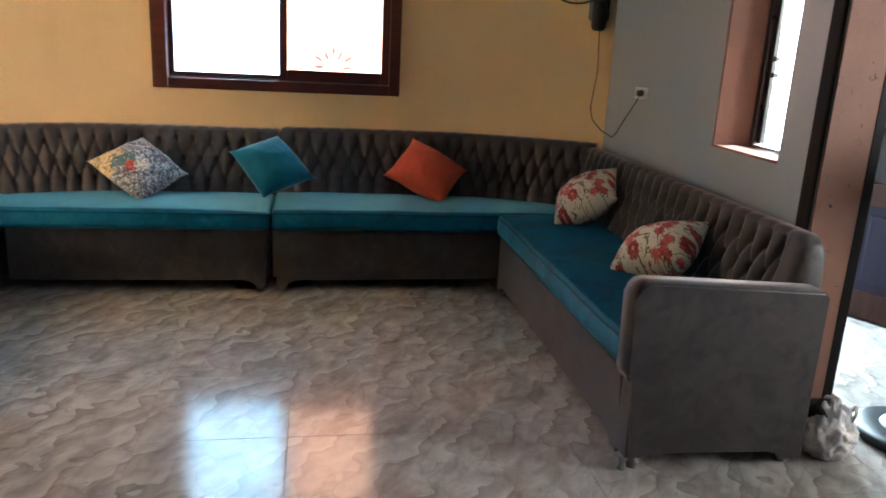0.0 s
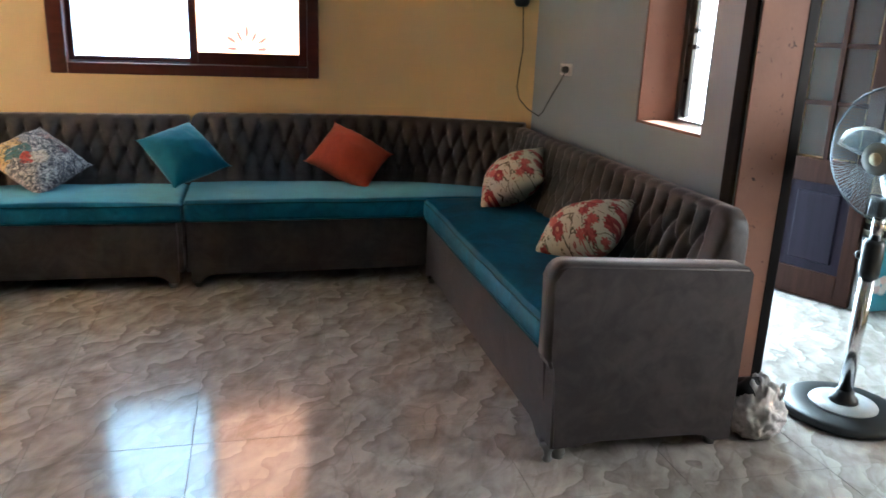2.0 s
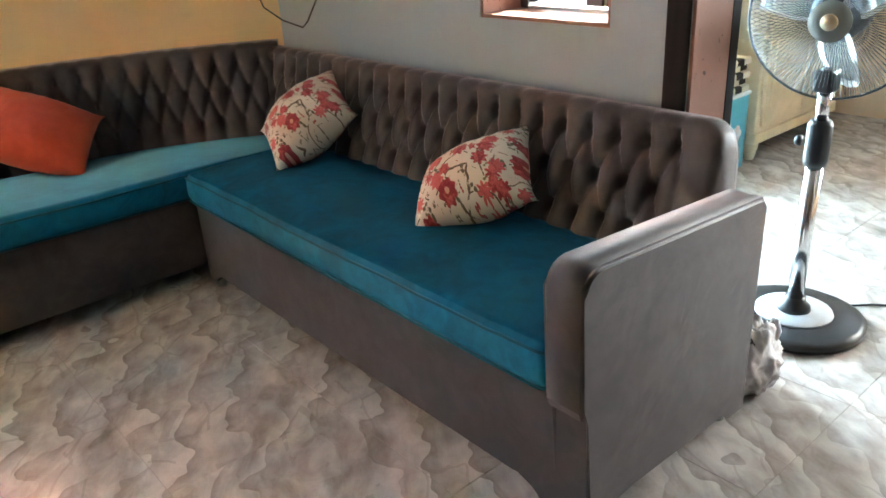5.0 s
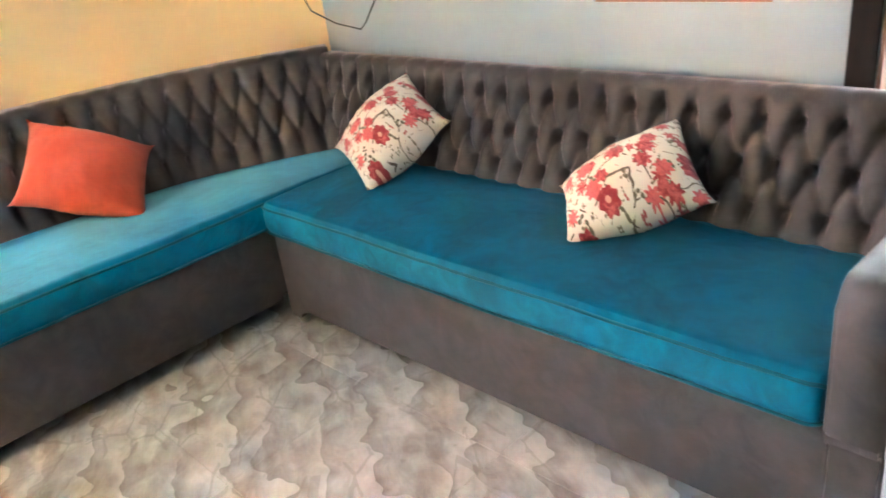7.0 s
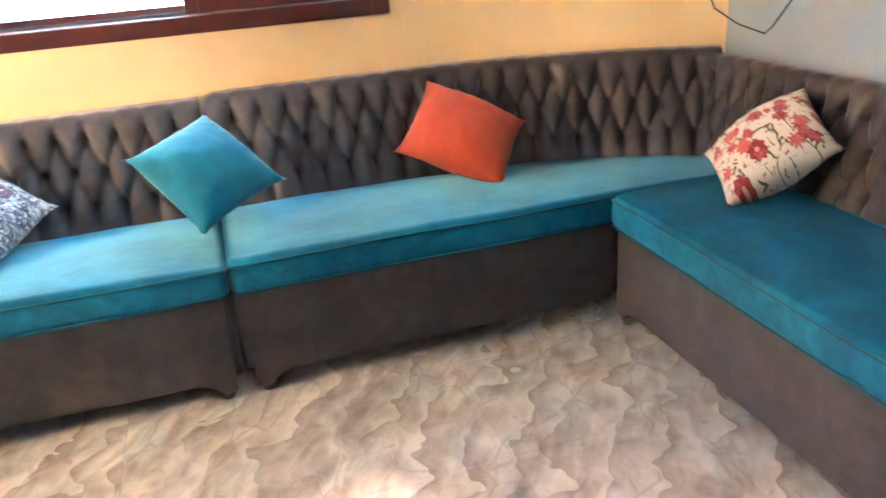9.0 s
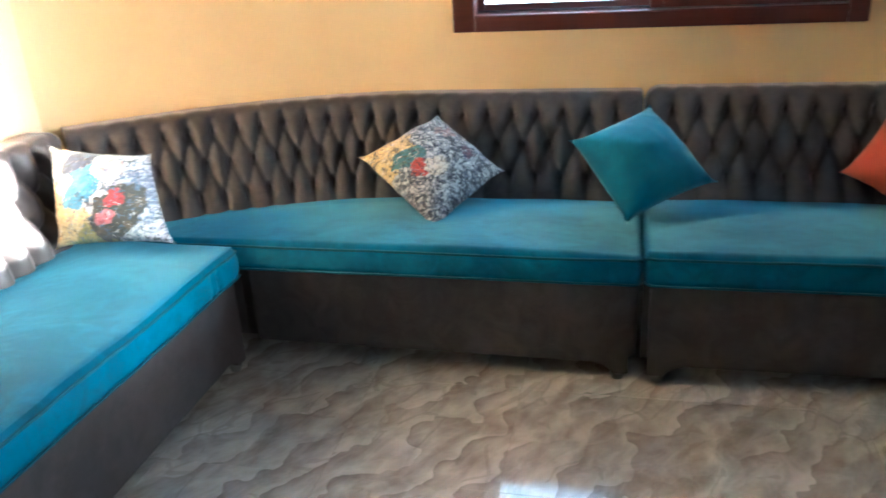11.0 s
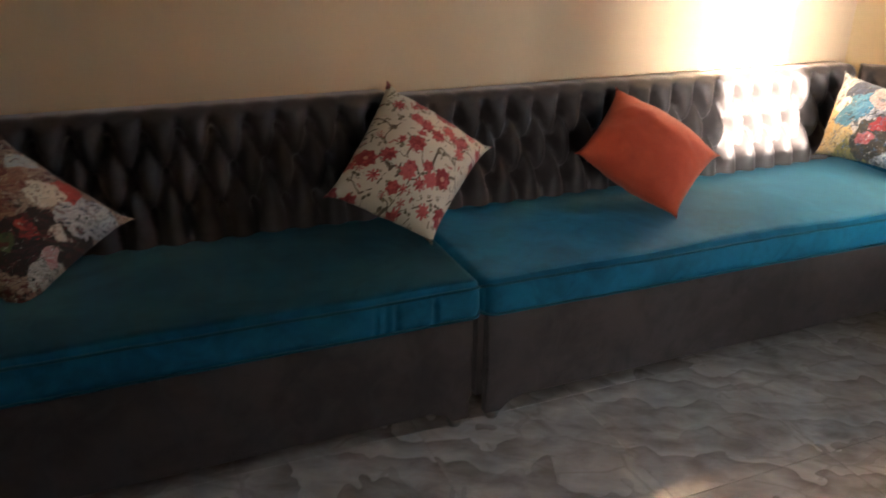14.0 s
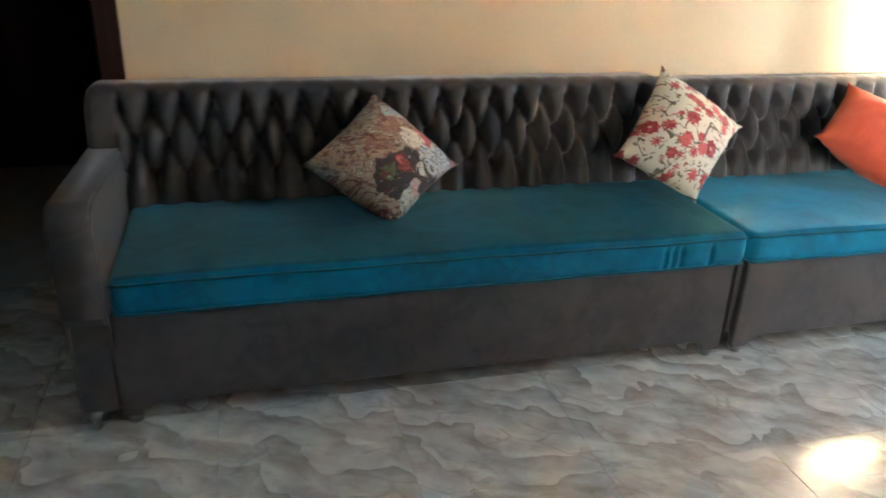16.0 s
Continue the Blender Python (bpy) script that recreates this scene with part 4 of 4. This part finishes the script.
# ---------- throw cushions ----------
def throw_cushion(label, top, low, right, left, material, thick=0.128, seed=0.0, turn=45):
    """A square cushion from its upper, lower, right and left corners."""
    top, low, right, left = (Vector(p) for p in (top, low, right, left))
    c = (top + low + right + left) / 4
    up = (top - low).normalized()
    side = right - left
    side = (side - up * side.dot(up)).normalized()
    out = side.cross(up).normalized()
    rot = Matrix((side, up, out)).transposed()
    flat = [rot.transposed() @ (p - c) for p in (left, low, right, top)]
    n = 28
    bm = bmesh.new()
    grid = {}
    for sgn in (1, -1):
        for i in range(n + 1):
            for j in range(n + 1):
                u, v = i / n * 2 - 1, j / n * 2 - 1
                edge = i in (0, n) or j in (0, n)
                if edge and sgn < 0:
                    grid[sgn, i, j] = grid[1, i, j]
                    continue
                # sides draw in between the pointed corners
                du = u * (1 - 0.085 * (1 - v * v) ** 0.6) * 1.02
                dv = v * (1 - 0.085 * (1 - u * u) ** 0.6) * 1.02
                ear = 0.03 * max(0.0, abs(u * v) - 0.8) / 0.2
                du, dv = du * (1 + ear), dv * (1 + ear)
                a, b = (du + 1) / 2, (dv + 1) / 2
                q = flat[0] * (1 - a) * (1 - b) + flat[1] * a * (1 - b) + flat[2] * a * b + flat[3] * (1 - a) * b
                h = ((1 - u * u) * (1 - v * v)) ** 0.55 * thick * sgn
                if edge:
                    h = 0.004 * noise.noise((u * 5 + seed, v * 5, 2.0))
                else:
                    rim = 1 - max(abs(u), abs(v))
                    h += 0.007 * noise.noise((u * 2.2 + seed, v * 2.2, sgn)) + 0.004 * noise.noise((u * 6 + seed, v * 6, sgn))
                    h += 0.004 * noise.noise((u * 13 + seed, v * 13, sgn)) * max(0.0, 1 - rim * 5)
                grid[sgn, i, j] = bm.verts.new((q.x, q.y, q.z * 0.55 + h))
        for i in range(n):
            for j in range(n):
                bm.faces.new([grid[sgn, a, b] for a, b in ((i, j), (i + 1, j), (i + 1, j + 1), (i, j + 1))])
    ob = part("throw_cushion", bm, material, None, "", True, Matrix.Translation(c) @ rot.to_4x4())
    tagged(ob, label, "cushion", "cushions on the sofas")
    return ob


CUSHIONS = (
    ("blue and white patchwork cushion under the window", (-2.847, -0.301, 0.805), (-2.785, -0.703, 0.486), (-2.606, -0.303, 0.552), (-3.136, -0.427, 0.635), PATCH_BLUE),
    ("plain teal velvet cushion across the sofa joint", (-2.056, -0.331, 0.823), (-2.126, -0.66, 0.503), (-1.832, -0.488, 0.598), (-2.322, -0.508, 0.745), TEAL_SATIN),
    ("plain orange cushion on the back sofa", (-1.206, -0.193, 0.817), (-1.067, -0.612, 0.469), (-0.882, -0.378, 0.644), (-1.407, -0.402, 0.607), ORANGE),
    ("white cushion with red flowers near the corner", (-0.148, -1.031, 0.788), (-0.551, -1.203, 0.49), (-0.251, -1.325, 0.666), (-0.452, -0.94, 0.584), FLORAL),
    ("white cushion with red flowers lying back on the teal pad", (-0.147, -2.121, 0.731), (-0.55, -2.008, 0.462), (-0.344, -2.323, 0.593), (-0.389, -1.891, 0.577), FLORAL),
    ("sky-blue patchwork cushion upright in the corner", (-4.051, -0.977, 0.843), (-3.628, -1.013, 0.52), (-3.727, -0.897, 0.792), (-4.013, -1.095, 0.523), PATCH_SKY),
    ("plain orange cushion leaning on the buttoned sofa", (-4.06, -2.075, 0.848), (-3.651, -2.084, 0.505), (-3.835, -1.782, 0.629), (-3.886, -2.337, 0.679), ORANGE),
    ("white cushion with red flowers leaning across a sofa joint", (-4.057, -2.945, 0.922), (-3.743, -2.92, 0.498), (-3.954, -2.638, 0.71), (-3.838, -3.214, 0.65), FLORAL),
    ("dark rose patchwork cushion on the near sofa", (-4.063, -4.043, 0.85), (-3.738, -4.032, 0.471), (-4.015, -3.761, 0.584), (-3.885, -4.324, 0.643), PATCH_DARK),
)
for i, (label, a, b, c, d, mat) in enumerate(CUSHIONS):
    throw_cushion(label, a, b, c, d, mat, seed=i * 3.3)


# ---------- stand fan in the doorway ----------
def stand_fan():
    top = thing("stand_fan", "chrome and black stand fan with clear blades in the doorway", "fan", pose(0.51, -2.715, 0))
    at = top.matrix_world
    part("base_plate", lathe([(0.21, 0.0), (0.225, 0.01), (0.225, 0.028), (0.2, 0.04), (0.13, 0.043)], 56), BLACK, top, "round black base", True)
    part("base_cap", lathe([(0.125, 0.042), (0.122, 0.05), (0.05, 0.054)], 48), GREY_PLASTIC, top, "silver-grey cap", True)
    part("collar", lathe([(0.055, 0.05), (0.05, 0.07), (0.034, 0.085), (0.034, 0.1)], 28), BLACK, top, "", True)
    part("pole", lathe([(0.026, 0.09), (0.026, 0.6)], 28), CHROME, top, "chrome tube", True)
    part("grip", lathe([(0.034, 0.56), (0.037, 0.58), (0.037, 0.69), (0.03, 0.705)], 28), BLACK, top, "black height clamp", True)
    part("upper_pole", lathe([(0.02, 0.70), (0.02, 0.80)], 24), CHROME, top, "", True)
    part("knob", lathe([(0.016, 0.0), (0.018, 0.012), (0.012, 0.02)], 14), BLACK, top, "", True, pose(0, 0.05, 0.63, -90, 0, 0))
    part("neck", box(-0.035, 0.035, -0.03, 0.03, 0.79, 0.86, 0.012), BLACK, top)
    # the head looks back into the room
    hz = 1.01
    turn = pose(0, 0, hz, 90 + 4, 0, -78)
    part("motor", lathe([(0.03, -0.20), (0.07, -0.18), (0.085, -0.1), (0.08, -0.03), (0.05, 0.0)], 28), BLACK, top, "black motor housing", True, turn)
    R, dz = 0.245, 0.075
    cage = part("cage", tube([(R * math.cos(a), R * math.sin(a), 0.0) for a in np.linspace(0, 2 * math.pi, 64, endpoint=False)], 0.0042, 6, True), WIRE, top, "plated wire cage", True, turn)
    prof = [(0.05, 1.0), (0.11, 0.97), (0.17, 0.82), (0.22, 0.5), (0.242, 0.05)]
    for sg, nm in ((1, "front_grille"), (-1, "rear_grille")):
        bm = bmesh.new()
        for k in range(110):
            a = 2 * math.pi * k / 110
            pts = []
            for r, h in prof:
                aa = a + (0.22 - r) * 0.9 * sg
                pts.append((r * math.cos(aa), r * math.sin(aa), sg * h * dz))
            tube(pts, 0.0010, 4, bm=bm)
        o = part(nm, bm, WIRE, cage, "", True)
        o["kind"] = "stuff"
    badge = part("badge", lathe([(0.058, dz - 0.004), (0.058, dz + 0.006), (0.03, dz + 0.012)], 28), BRONZE, cage, "round grey badge", True)
    part("badge_centre", lathe([(0.024, dz + 0.012), (0.022, dz + 0.016)], 20), BRASS, badge, "", True)
    for k in range(3):
        rows = []
        for i in range(9):
            r = 0.04 + 0.175 * i / 8
            w = 0.09 * math.sin(math.pi * (0.22 + 0.68 * i / 8)) + 0.02
            base = 2 * math.pi * k / 3 + 0.5
            row = []
            for j in range(6):
                q = (j / 5 - 0.5) * 2 * w / max(r, 0.06)
                a = base + 0.5 * q + 0.35 * i / 8
                z = 0.03 * (j / 5 - 0.5)
                row.append((r * math.cos(a), r * math.sin(a), z))
            rows.append(row)
        bm = solid_grid(rows, wrap=False)
        bmesh.ops.solidify(bm, geom=bm.faces[:], thickness=0.003)
        part("blade", bm, BLADE, top, "clear bluish blade", True, turn)
    part("spinner", lathe([(0.04, -0.02), (0.04, 0.03), (0.02, 0.05)], 24), BLACK, top, "", True, turn)
    return top


stand_fan()
fan_cable = tube([(0.70, -2.78, 0.008), (0.80, -2.86, 0.006), (0.88, -2.98, 0.006), (0.92, -3.2, 0.006), (1.1, -3.6, 0.006)], 0.004, 6)
tagged(part("power_cable", fan_cable, BLACK, None, "", True), "thin black cable lying on the floor", "cable")


# ---------- wall fan and its flex ----------
def wall_fan():
    top = thing("wall_fan", "black wall fan fixed high near the corner", "fan")
    part("bracket", box(-0.16, -0.05, -0.42, -0.33, 1.60, 1.78, 0.015), BLACK, top)
    part("motor", lathe([(0.03, 0.0), (0.045, 0.02), (0.05, 0.12), (0.035, 0.18), (0.02, 0.2)], 20), BLACK, top, "black motor housing", True, pose(-0.11, -0.40, 1.54, 0, 0, 0))
    m = pose(-0.29, -0.56, 1.90, 72, 0, -40)
    R = 0.23
    cage = part("cage", tube([(R * math.cos(a), R * math.sin(a), 0.0) for a in np.linspace(0, 2 * math.pi, 56, endpoint=False)], 0.006, 6, True), BLACK, top, "black wire cage", True, m)
    bm = bmesh.new()
    for k in range(40):
        a = 2 * math.pi * k / 40
        tube([(r * math.cos(a), r * math.sin(a), h) for r, h in ((0.04, 0.07), (0.14, 0.06), (0.2, 0.035), (0.23, 0.0))], 0.0016, 4, bm=bm)
    tagged(part("wires", bm, BLACK, cage, "", True), kind="stuff")
    part("stem", tube([(-0.11, -0.42, 1.72), (-0.2, -0.5, 1.86), (-0.26, -0.58, 1.93)], 0.02, 8), BLACK, top, "", True)


wall_fan()
flex = [(-0.10, -0.40, 1.56), (-0.095, -0.405, 1.42), (-0.085, -0.40, 1.30), (-0.10, -0.41, 1.2), (-0.12, -0.43, 1.07), (-0.115, -0.47, 1.0), (-0.10, -0.6, 0.95), (-0.075, -0.72, 0.925),
        (-0.06, -0.74, 0.95), (-0.035, -0.80, 1.05), (-0.02, -0.88, 1.14), (-0.018, -0.93, 1.19), (-0.02, -0.955, 1.203)]
tagged(part("flex", tube(flex, 0.0035, 6), BLACK, None, "", True), "thin black flex hanging from the wall fan to the socket", "cable")


def socket(x, y, z, way, plug=False, plate=None):
    top = thing("wall_socket", "white plastic wall socket" + (" with a black plug" if plug else ""), "socket", None, "wall sockets")
    a, b = (x - 0.012, x) if way < 0 else (x, x + 0.012)
    part("plate", box(a, b, y - 0.036, y + 0.036, z - 0.032, z + 0.032, 0.004), plate or SOCKET, top)
    face = x + way * 0.012
    part("insert", box(min(face, face + way * 0.003), max(face, face + way * 0.003), y - 0.022, y + 0.022, z - 0.02, z + 0.02, 0.001), SOCKET if plug else GREY_PLASTIC, top)
    if plug:
        part("plug", lathe([(0.018, 0.0), (0.019, 0.02), (0.012, 0.035)], 14), BLACK, top, "black plug", True, pose(face, y, z, 0, 90 * way, 0))


socket(0.0, -0.955, 1.203, -1, True)
socket(0.0, -0.875, 1.200, -1)
socket(LX, -1.045, 1.30, 1, False, BRONZE)


# ---------- carrier bag behind the sofa ----------
bm = bmesh.new()
bmesh.ops.create_icosphere(bm, subdivisions=5, radius=1.0)
for v in bm.verts:
    q = v.co.copy()
    fold = sum(abs(noise.noise(q * f + Vector((f, 2.0, 5.0)))) * a for f, a in ((1.9, 0.30), (3.8, 0.24), (7.5, 0.10)))
    v.co = Vector((q.x * 0.098, q.y * 0.082, q.z * 0.098)) * (1.18 - 1.1 * fold)
    if q.z > 0.5:
        # gathered neck with loose ears
        v.co.z += 0.07 * (q.z - 0.5) * (1 + 1.4 * noise.noise(q * 5))
        v.co.x *= 1 - 0.5 * (q.z - 0.5)
    v.co.z = max(v.co.z, -0.085)
bag = thing("carrier_bag", "crumpled white plastic bag with something black inside", "bag", pose(0.06, -2.80, 0.087))
part("bag", bm, BAG, bag, "", True)
bm = bmesh.new()
bmesh.ops.create_icosphere(bm, subdivisions=3, radius=0.05)
for v in bm.verts:
    v.co *= 1 + 0.3 * noise.noise(v.co * 30)
part("wrapped_lump", bm, BLACK, bag, "black wrapped lump", True, Matrix.Translation((-0.03, 0.02, 0.085)))
for lean in (-1, 1):
    bm = prism([(-0.018, 0.0), (-0.026, 0.03), (-0.012, 0.062), (0.008, 0.066), (0.022, 0.04), (0.02, 0.0), (0.008, 0.002), (0.009, 0.036), (0.0, 0.048), (-0.009, 0.034), (-0.007, 0.002)], -0.003, 0.003)
    part("handle", bm, BAG, bag, "", True, pose(0.03 * lean + 0.02, -0.035, 0.065, 20 * lean, 12, 50 + 30 * lean))


# ---------- the hall's door and furniture ----------
def glazed_door():
    """A half-glazed door leaf, standing open."""
    top = thing("glazed_door", "dark wooden door with amber panes, standing open", "door", pose(1.42, -1.69, 0.0, 0, 0, 116))
    w, h, t = 0.50, 2.1, 0.04
    part("stile", box(0, 0.08, -t / 2, t / 2, 0.01, h, 0.004), DOOR_WOOD, top)
    part("stile", box(w - 0.08, w, -t / 2, t / 2, 0.01, h, 0.004), DOOR_WOOD, top)
    for z0, z1 in ((0.01, 0.17), (0.66, 0.79), (h - 0.12, h)):
        part("rail", box(0.08, w - 0.08, -t / 2, t / 2, z0, z1, 0.004), DOOR_WOOD, top)
    part("panel", box(0.08, w - 0.08, -0.008, 0.008, 0.17, 0.66), PURPLE_WOOD, top, "dark purple panel")
    part("raised_field", box(0.13, w - 0.13, -0.018, 0.018, 0.22, 0.61, 0.008), PURPLE_WOOD, top)
    cols = 2
    for i in range(cols):
        a = 0.08 + (w - 0.16) * i / cols
        b = 0.08 + (w - 0.16) * (i + 1) / cols
        if i:
            part("glazing_bar", box(a - 0.014, a + 0.014, -t / 2, t / 2, 0.79, h - 0.12, 0.003), DOOR_WOOD, top)
        for j in range(4):
            z0 = 0.79 + (h - 0.91) * j / 4
            z1 = 0.79 + (h - 0.91) * (j + 1) / 4
            part("pane", box(a + 0.014, b - 0.014, -0.003, 0.003, z0 + 0.012, z1 - 0.012), AMBER, top, "amber pane")
    for j in range(1, 4):
        z = 0.79 + (h - 0.91) * j / 4
        part("glazing_bar", box(0.08, w - 0.08, -t / 2 + 0.004, t / 2 - 0.004, z - 0.012, z + 0.012, 0.003), DOOR_WOOD, top)
    part("door_handle", tube([(0.055, -0.02, 1.0), (0.055, -0.06, 1.0), (0.13, -0.065, 1.0)], 0.009, 8), BRASS, top, "brass lever", True)
    return top


glazed_door()


def blue_box():
    top = thing("storage_box", "sky-blue printed box with pale flowers on the floor", "box")
    x0, x1, y0, y1, h = 1.44, 1.92, -1.74, -1.42, 0.395
    part("body", box(x0, x1, y0, y1, 0.002, h, 0.006), BLUE_BOX, top)
    part("edge_strip", box(x0 - 0.004, x0 + 0.0, y0, y1, 0.004, h, 0.0), BOX_WHITE, top, "white side")
    part("lid", box(x0 - 0.006, x1 + 0.006, y0 - 0.006, y1 + 0.006, h, h + 0.018, 0.004), BOX_WHITE, top)
    for cx, cz, s in ((1.56, 0.15, 0.06), (1.68, 0.25, 0.08), (1.82, 0.2, 0.05), (1.60, 0.27, 0.035)):
        for k in range(5):
            a = 2 * math.pi * k / 5
            bm = bmesh.new()
            bmesh.ops.create_uvsphere(bm, u_segments=10, v_segments=6, radius=1.0)
            for v in bm.verts:
                v.co = Vector((v.co.x * s * 0.5, v.co.y * 0.0015, v.co.z * s * 0.42))
            part("printed_petal", bm, BOX_PINK if k % 2 else BOX_WHITE, top, "", True, Matrix.Translation((cx + 0.55 * s * math.cos(a), y0 - 0.0005, cz + 0.55 * s * math.sin(a))))
    part("printed_mark", box(1.80, 1.86, y0 - 0.002, y0, 0.05, 0.075), BLACK, top)


blue_box()


def check_blanket():
    """A folded black-and-cream checked blanket."""
    top = thing("folded_blanket", "black and cream checked blanket folded on the box", "blanket")
    x0, x1, y0, y1, z0 = 1.45, 1.90, -1.73, -1.44, 0.415
    n, m = 7, 5
    for i in range(n):
        for j in range(m):
            a, b = x0 + (x1 - x0) * i / n, x0 + (x1 - x0) * (i + 1) / n
            c, d = z0 + 0.035 * j, z0 + 0.035 * (j + 1)
            mat = BLANKET_DARK if (i + j) % 2 else BLANKET_LIGHT
            bulge = 0.012 * math.sin(math.pi * (j + 0.5))
            part("check", box(a, b, y0 - bulge - 0.004 * (j % 2), y1, c, d, 0.006, seg=1), mat, top)


check_blanket()


def cream_cabinet():
    top = thing("cabinet", "cream painted cabinet on shaped feet in the hall", "cabinet")
    x0, x1, y0, y1 = 2.02, 2.95, -1.74, -1.22
    part("body", box(x0, x1, y0, y1, 0.14, 1.75, 0.01), CREAM_WOOD, top)
    part("cornice", box(x0 - 0.03, x1 + 0.03, y0 - 0.03, y1, 1.75, 1.82, 0.012), CREAM_WOOD, top)
    part("plinth", box(x0 - 0.015, x1 + 0.015, y0 - 0.015, y1, 0.10, 0.16, 0.008), CREAM_WOOD, top)
    for a, b in ((x0 + 0.03, (x0 + x1) / 2 - 0.005), ((x0 + x1) / 2 + 0.005, x1 - 0.03)):
        d = part("door", box(a, b, y0 - 0.02, y0, 0.19, 1.72, 0.006), CREAM_WOOD, top)
        part("panel", box(a + 0.06, b - 0.06, y0 - 0.028, y0 - 0.02, 0.27, 1.64, 0.004), CREAM_WOOD, d)
    for x in (x0 + 0.04, x1 - 0.04):
        for y in (y0 + 0.04, y1 - 0.04):
            part("foot", lathe([(0.022, 0.0), (0.03, 0.03), (0.045, 0.1)], 12), CREAM_WOOD, top, "", True, Matrix.Translation((x, y, 0)))


cream_cabinet()

# frames for the two added, unseen hall openings
for name, y0, y1, z0, z1 in (("window_3", EY0, EY1, EZ0, EZ1), ("window_4", FY0, FY1, FZ0, FZ1)):
    hw = thing(name, "unseen dark-framed hall window, added to carry light", "", kind="structure")
    for a, b, c, d in ((y0, y0 + 0.02, z0, z1), (y1 - 0.02, y1, z0, z1), (y0 + 0.02, y1 - 0.02, z0, z0 + 0.02), (y0 + 0.02, y1 - 0.02, z1 - 0.02, z1)):
        part("window_frame", box(HX + 0.05, HX + 0.1, a, b, c, d, 0.003), DARK_WOOD, hw)

# ---------- floors ----------
T, G = 0.525, 0.001
floor = structure("floor", box(LX - 2.0, 5.2, SY - 0.2, 0.22, -0.12, -0.002), GROUT, "glossy brown-grey marbled ceramic floor tiles")
bm = box(-T / 2 + G / 2, T / 2 - G / 2, -T / 2 + G / 2, T / 2 - G / 2, -0.008, 0.0)
bmesh.ops.bevel(bm, geom=[e for e in bm.edges if all(v.co.z > -0.001 for v in e.verts)], offset=0.001, segments=1, affect="EDGES")
bm.faces.ensure_lookup_table()
tile_mesh = bpy.data.meshes.new("tile")
bm.to_mesh(tile_mesh)
bm.free()
tile_mesh.materials.append(TILE)
rng = random.Random(7)
for i in range(-5, 11):
    for j in range(-12, 6):
        cx, cy = -1.93 + T * (i + 0.5), -2.53 + T * (j + 0.5)
        if cx - T / 2 > HX or cx + T / 2 < LX - 0.2 or cy + T / 2 < SY or cy - T / 2 > 0.1 or (cx > 0.3 + T / 2 and (cy > HN + T or cy < HS - T)):
            continue
        share("tile", tile_mesh, floor, pose(cx, cy, 0.0, 0, 0, 180 * rng.randint(0, 1)))
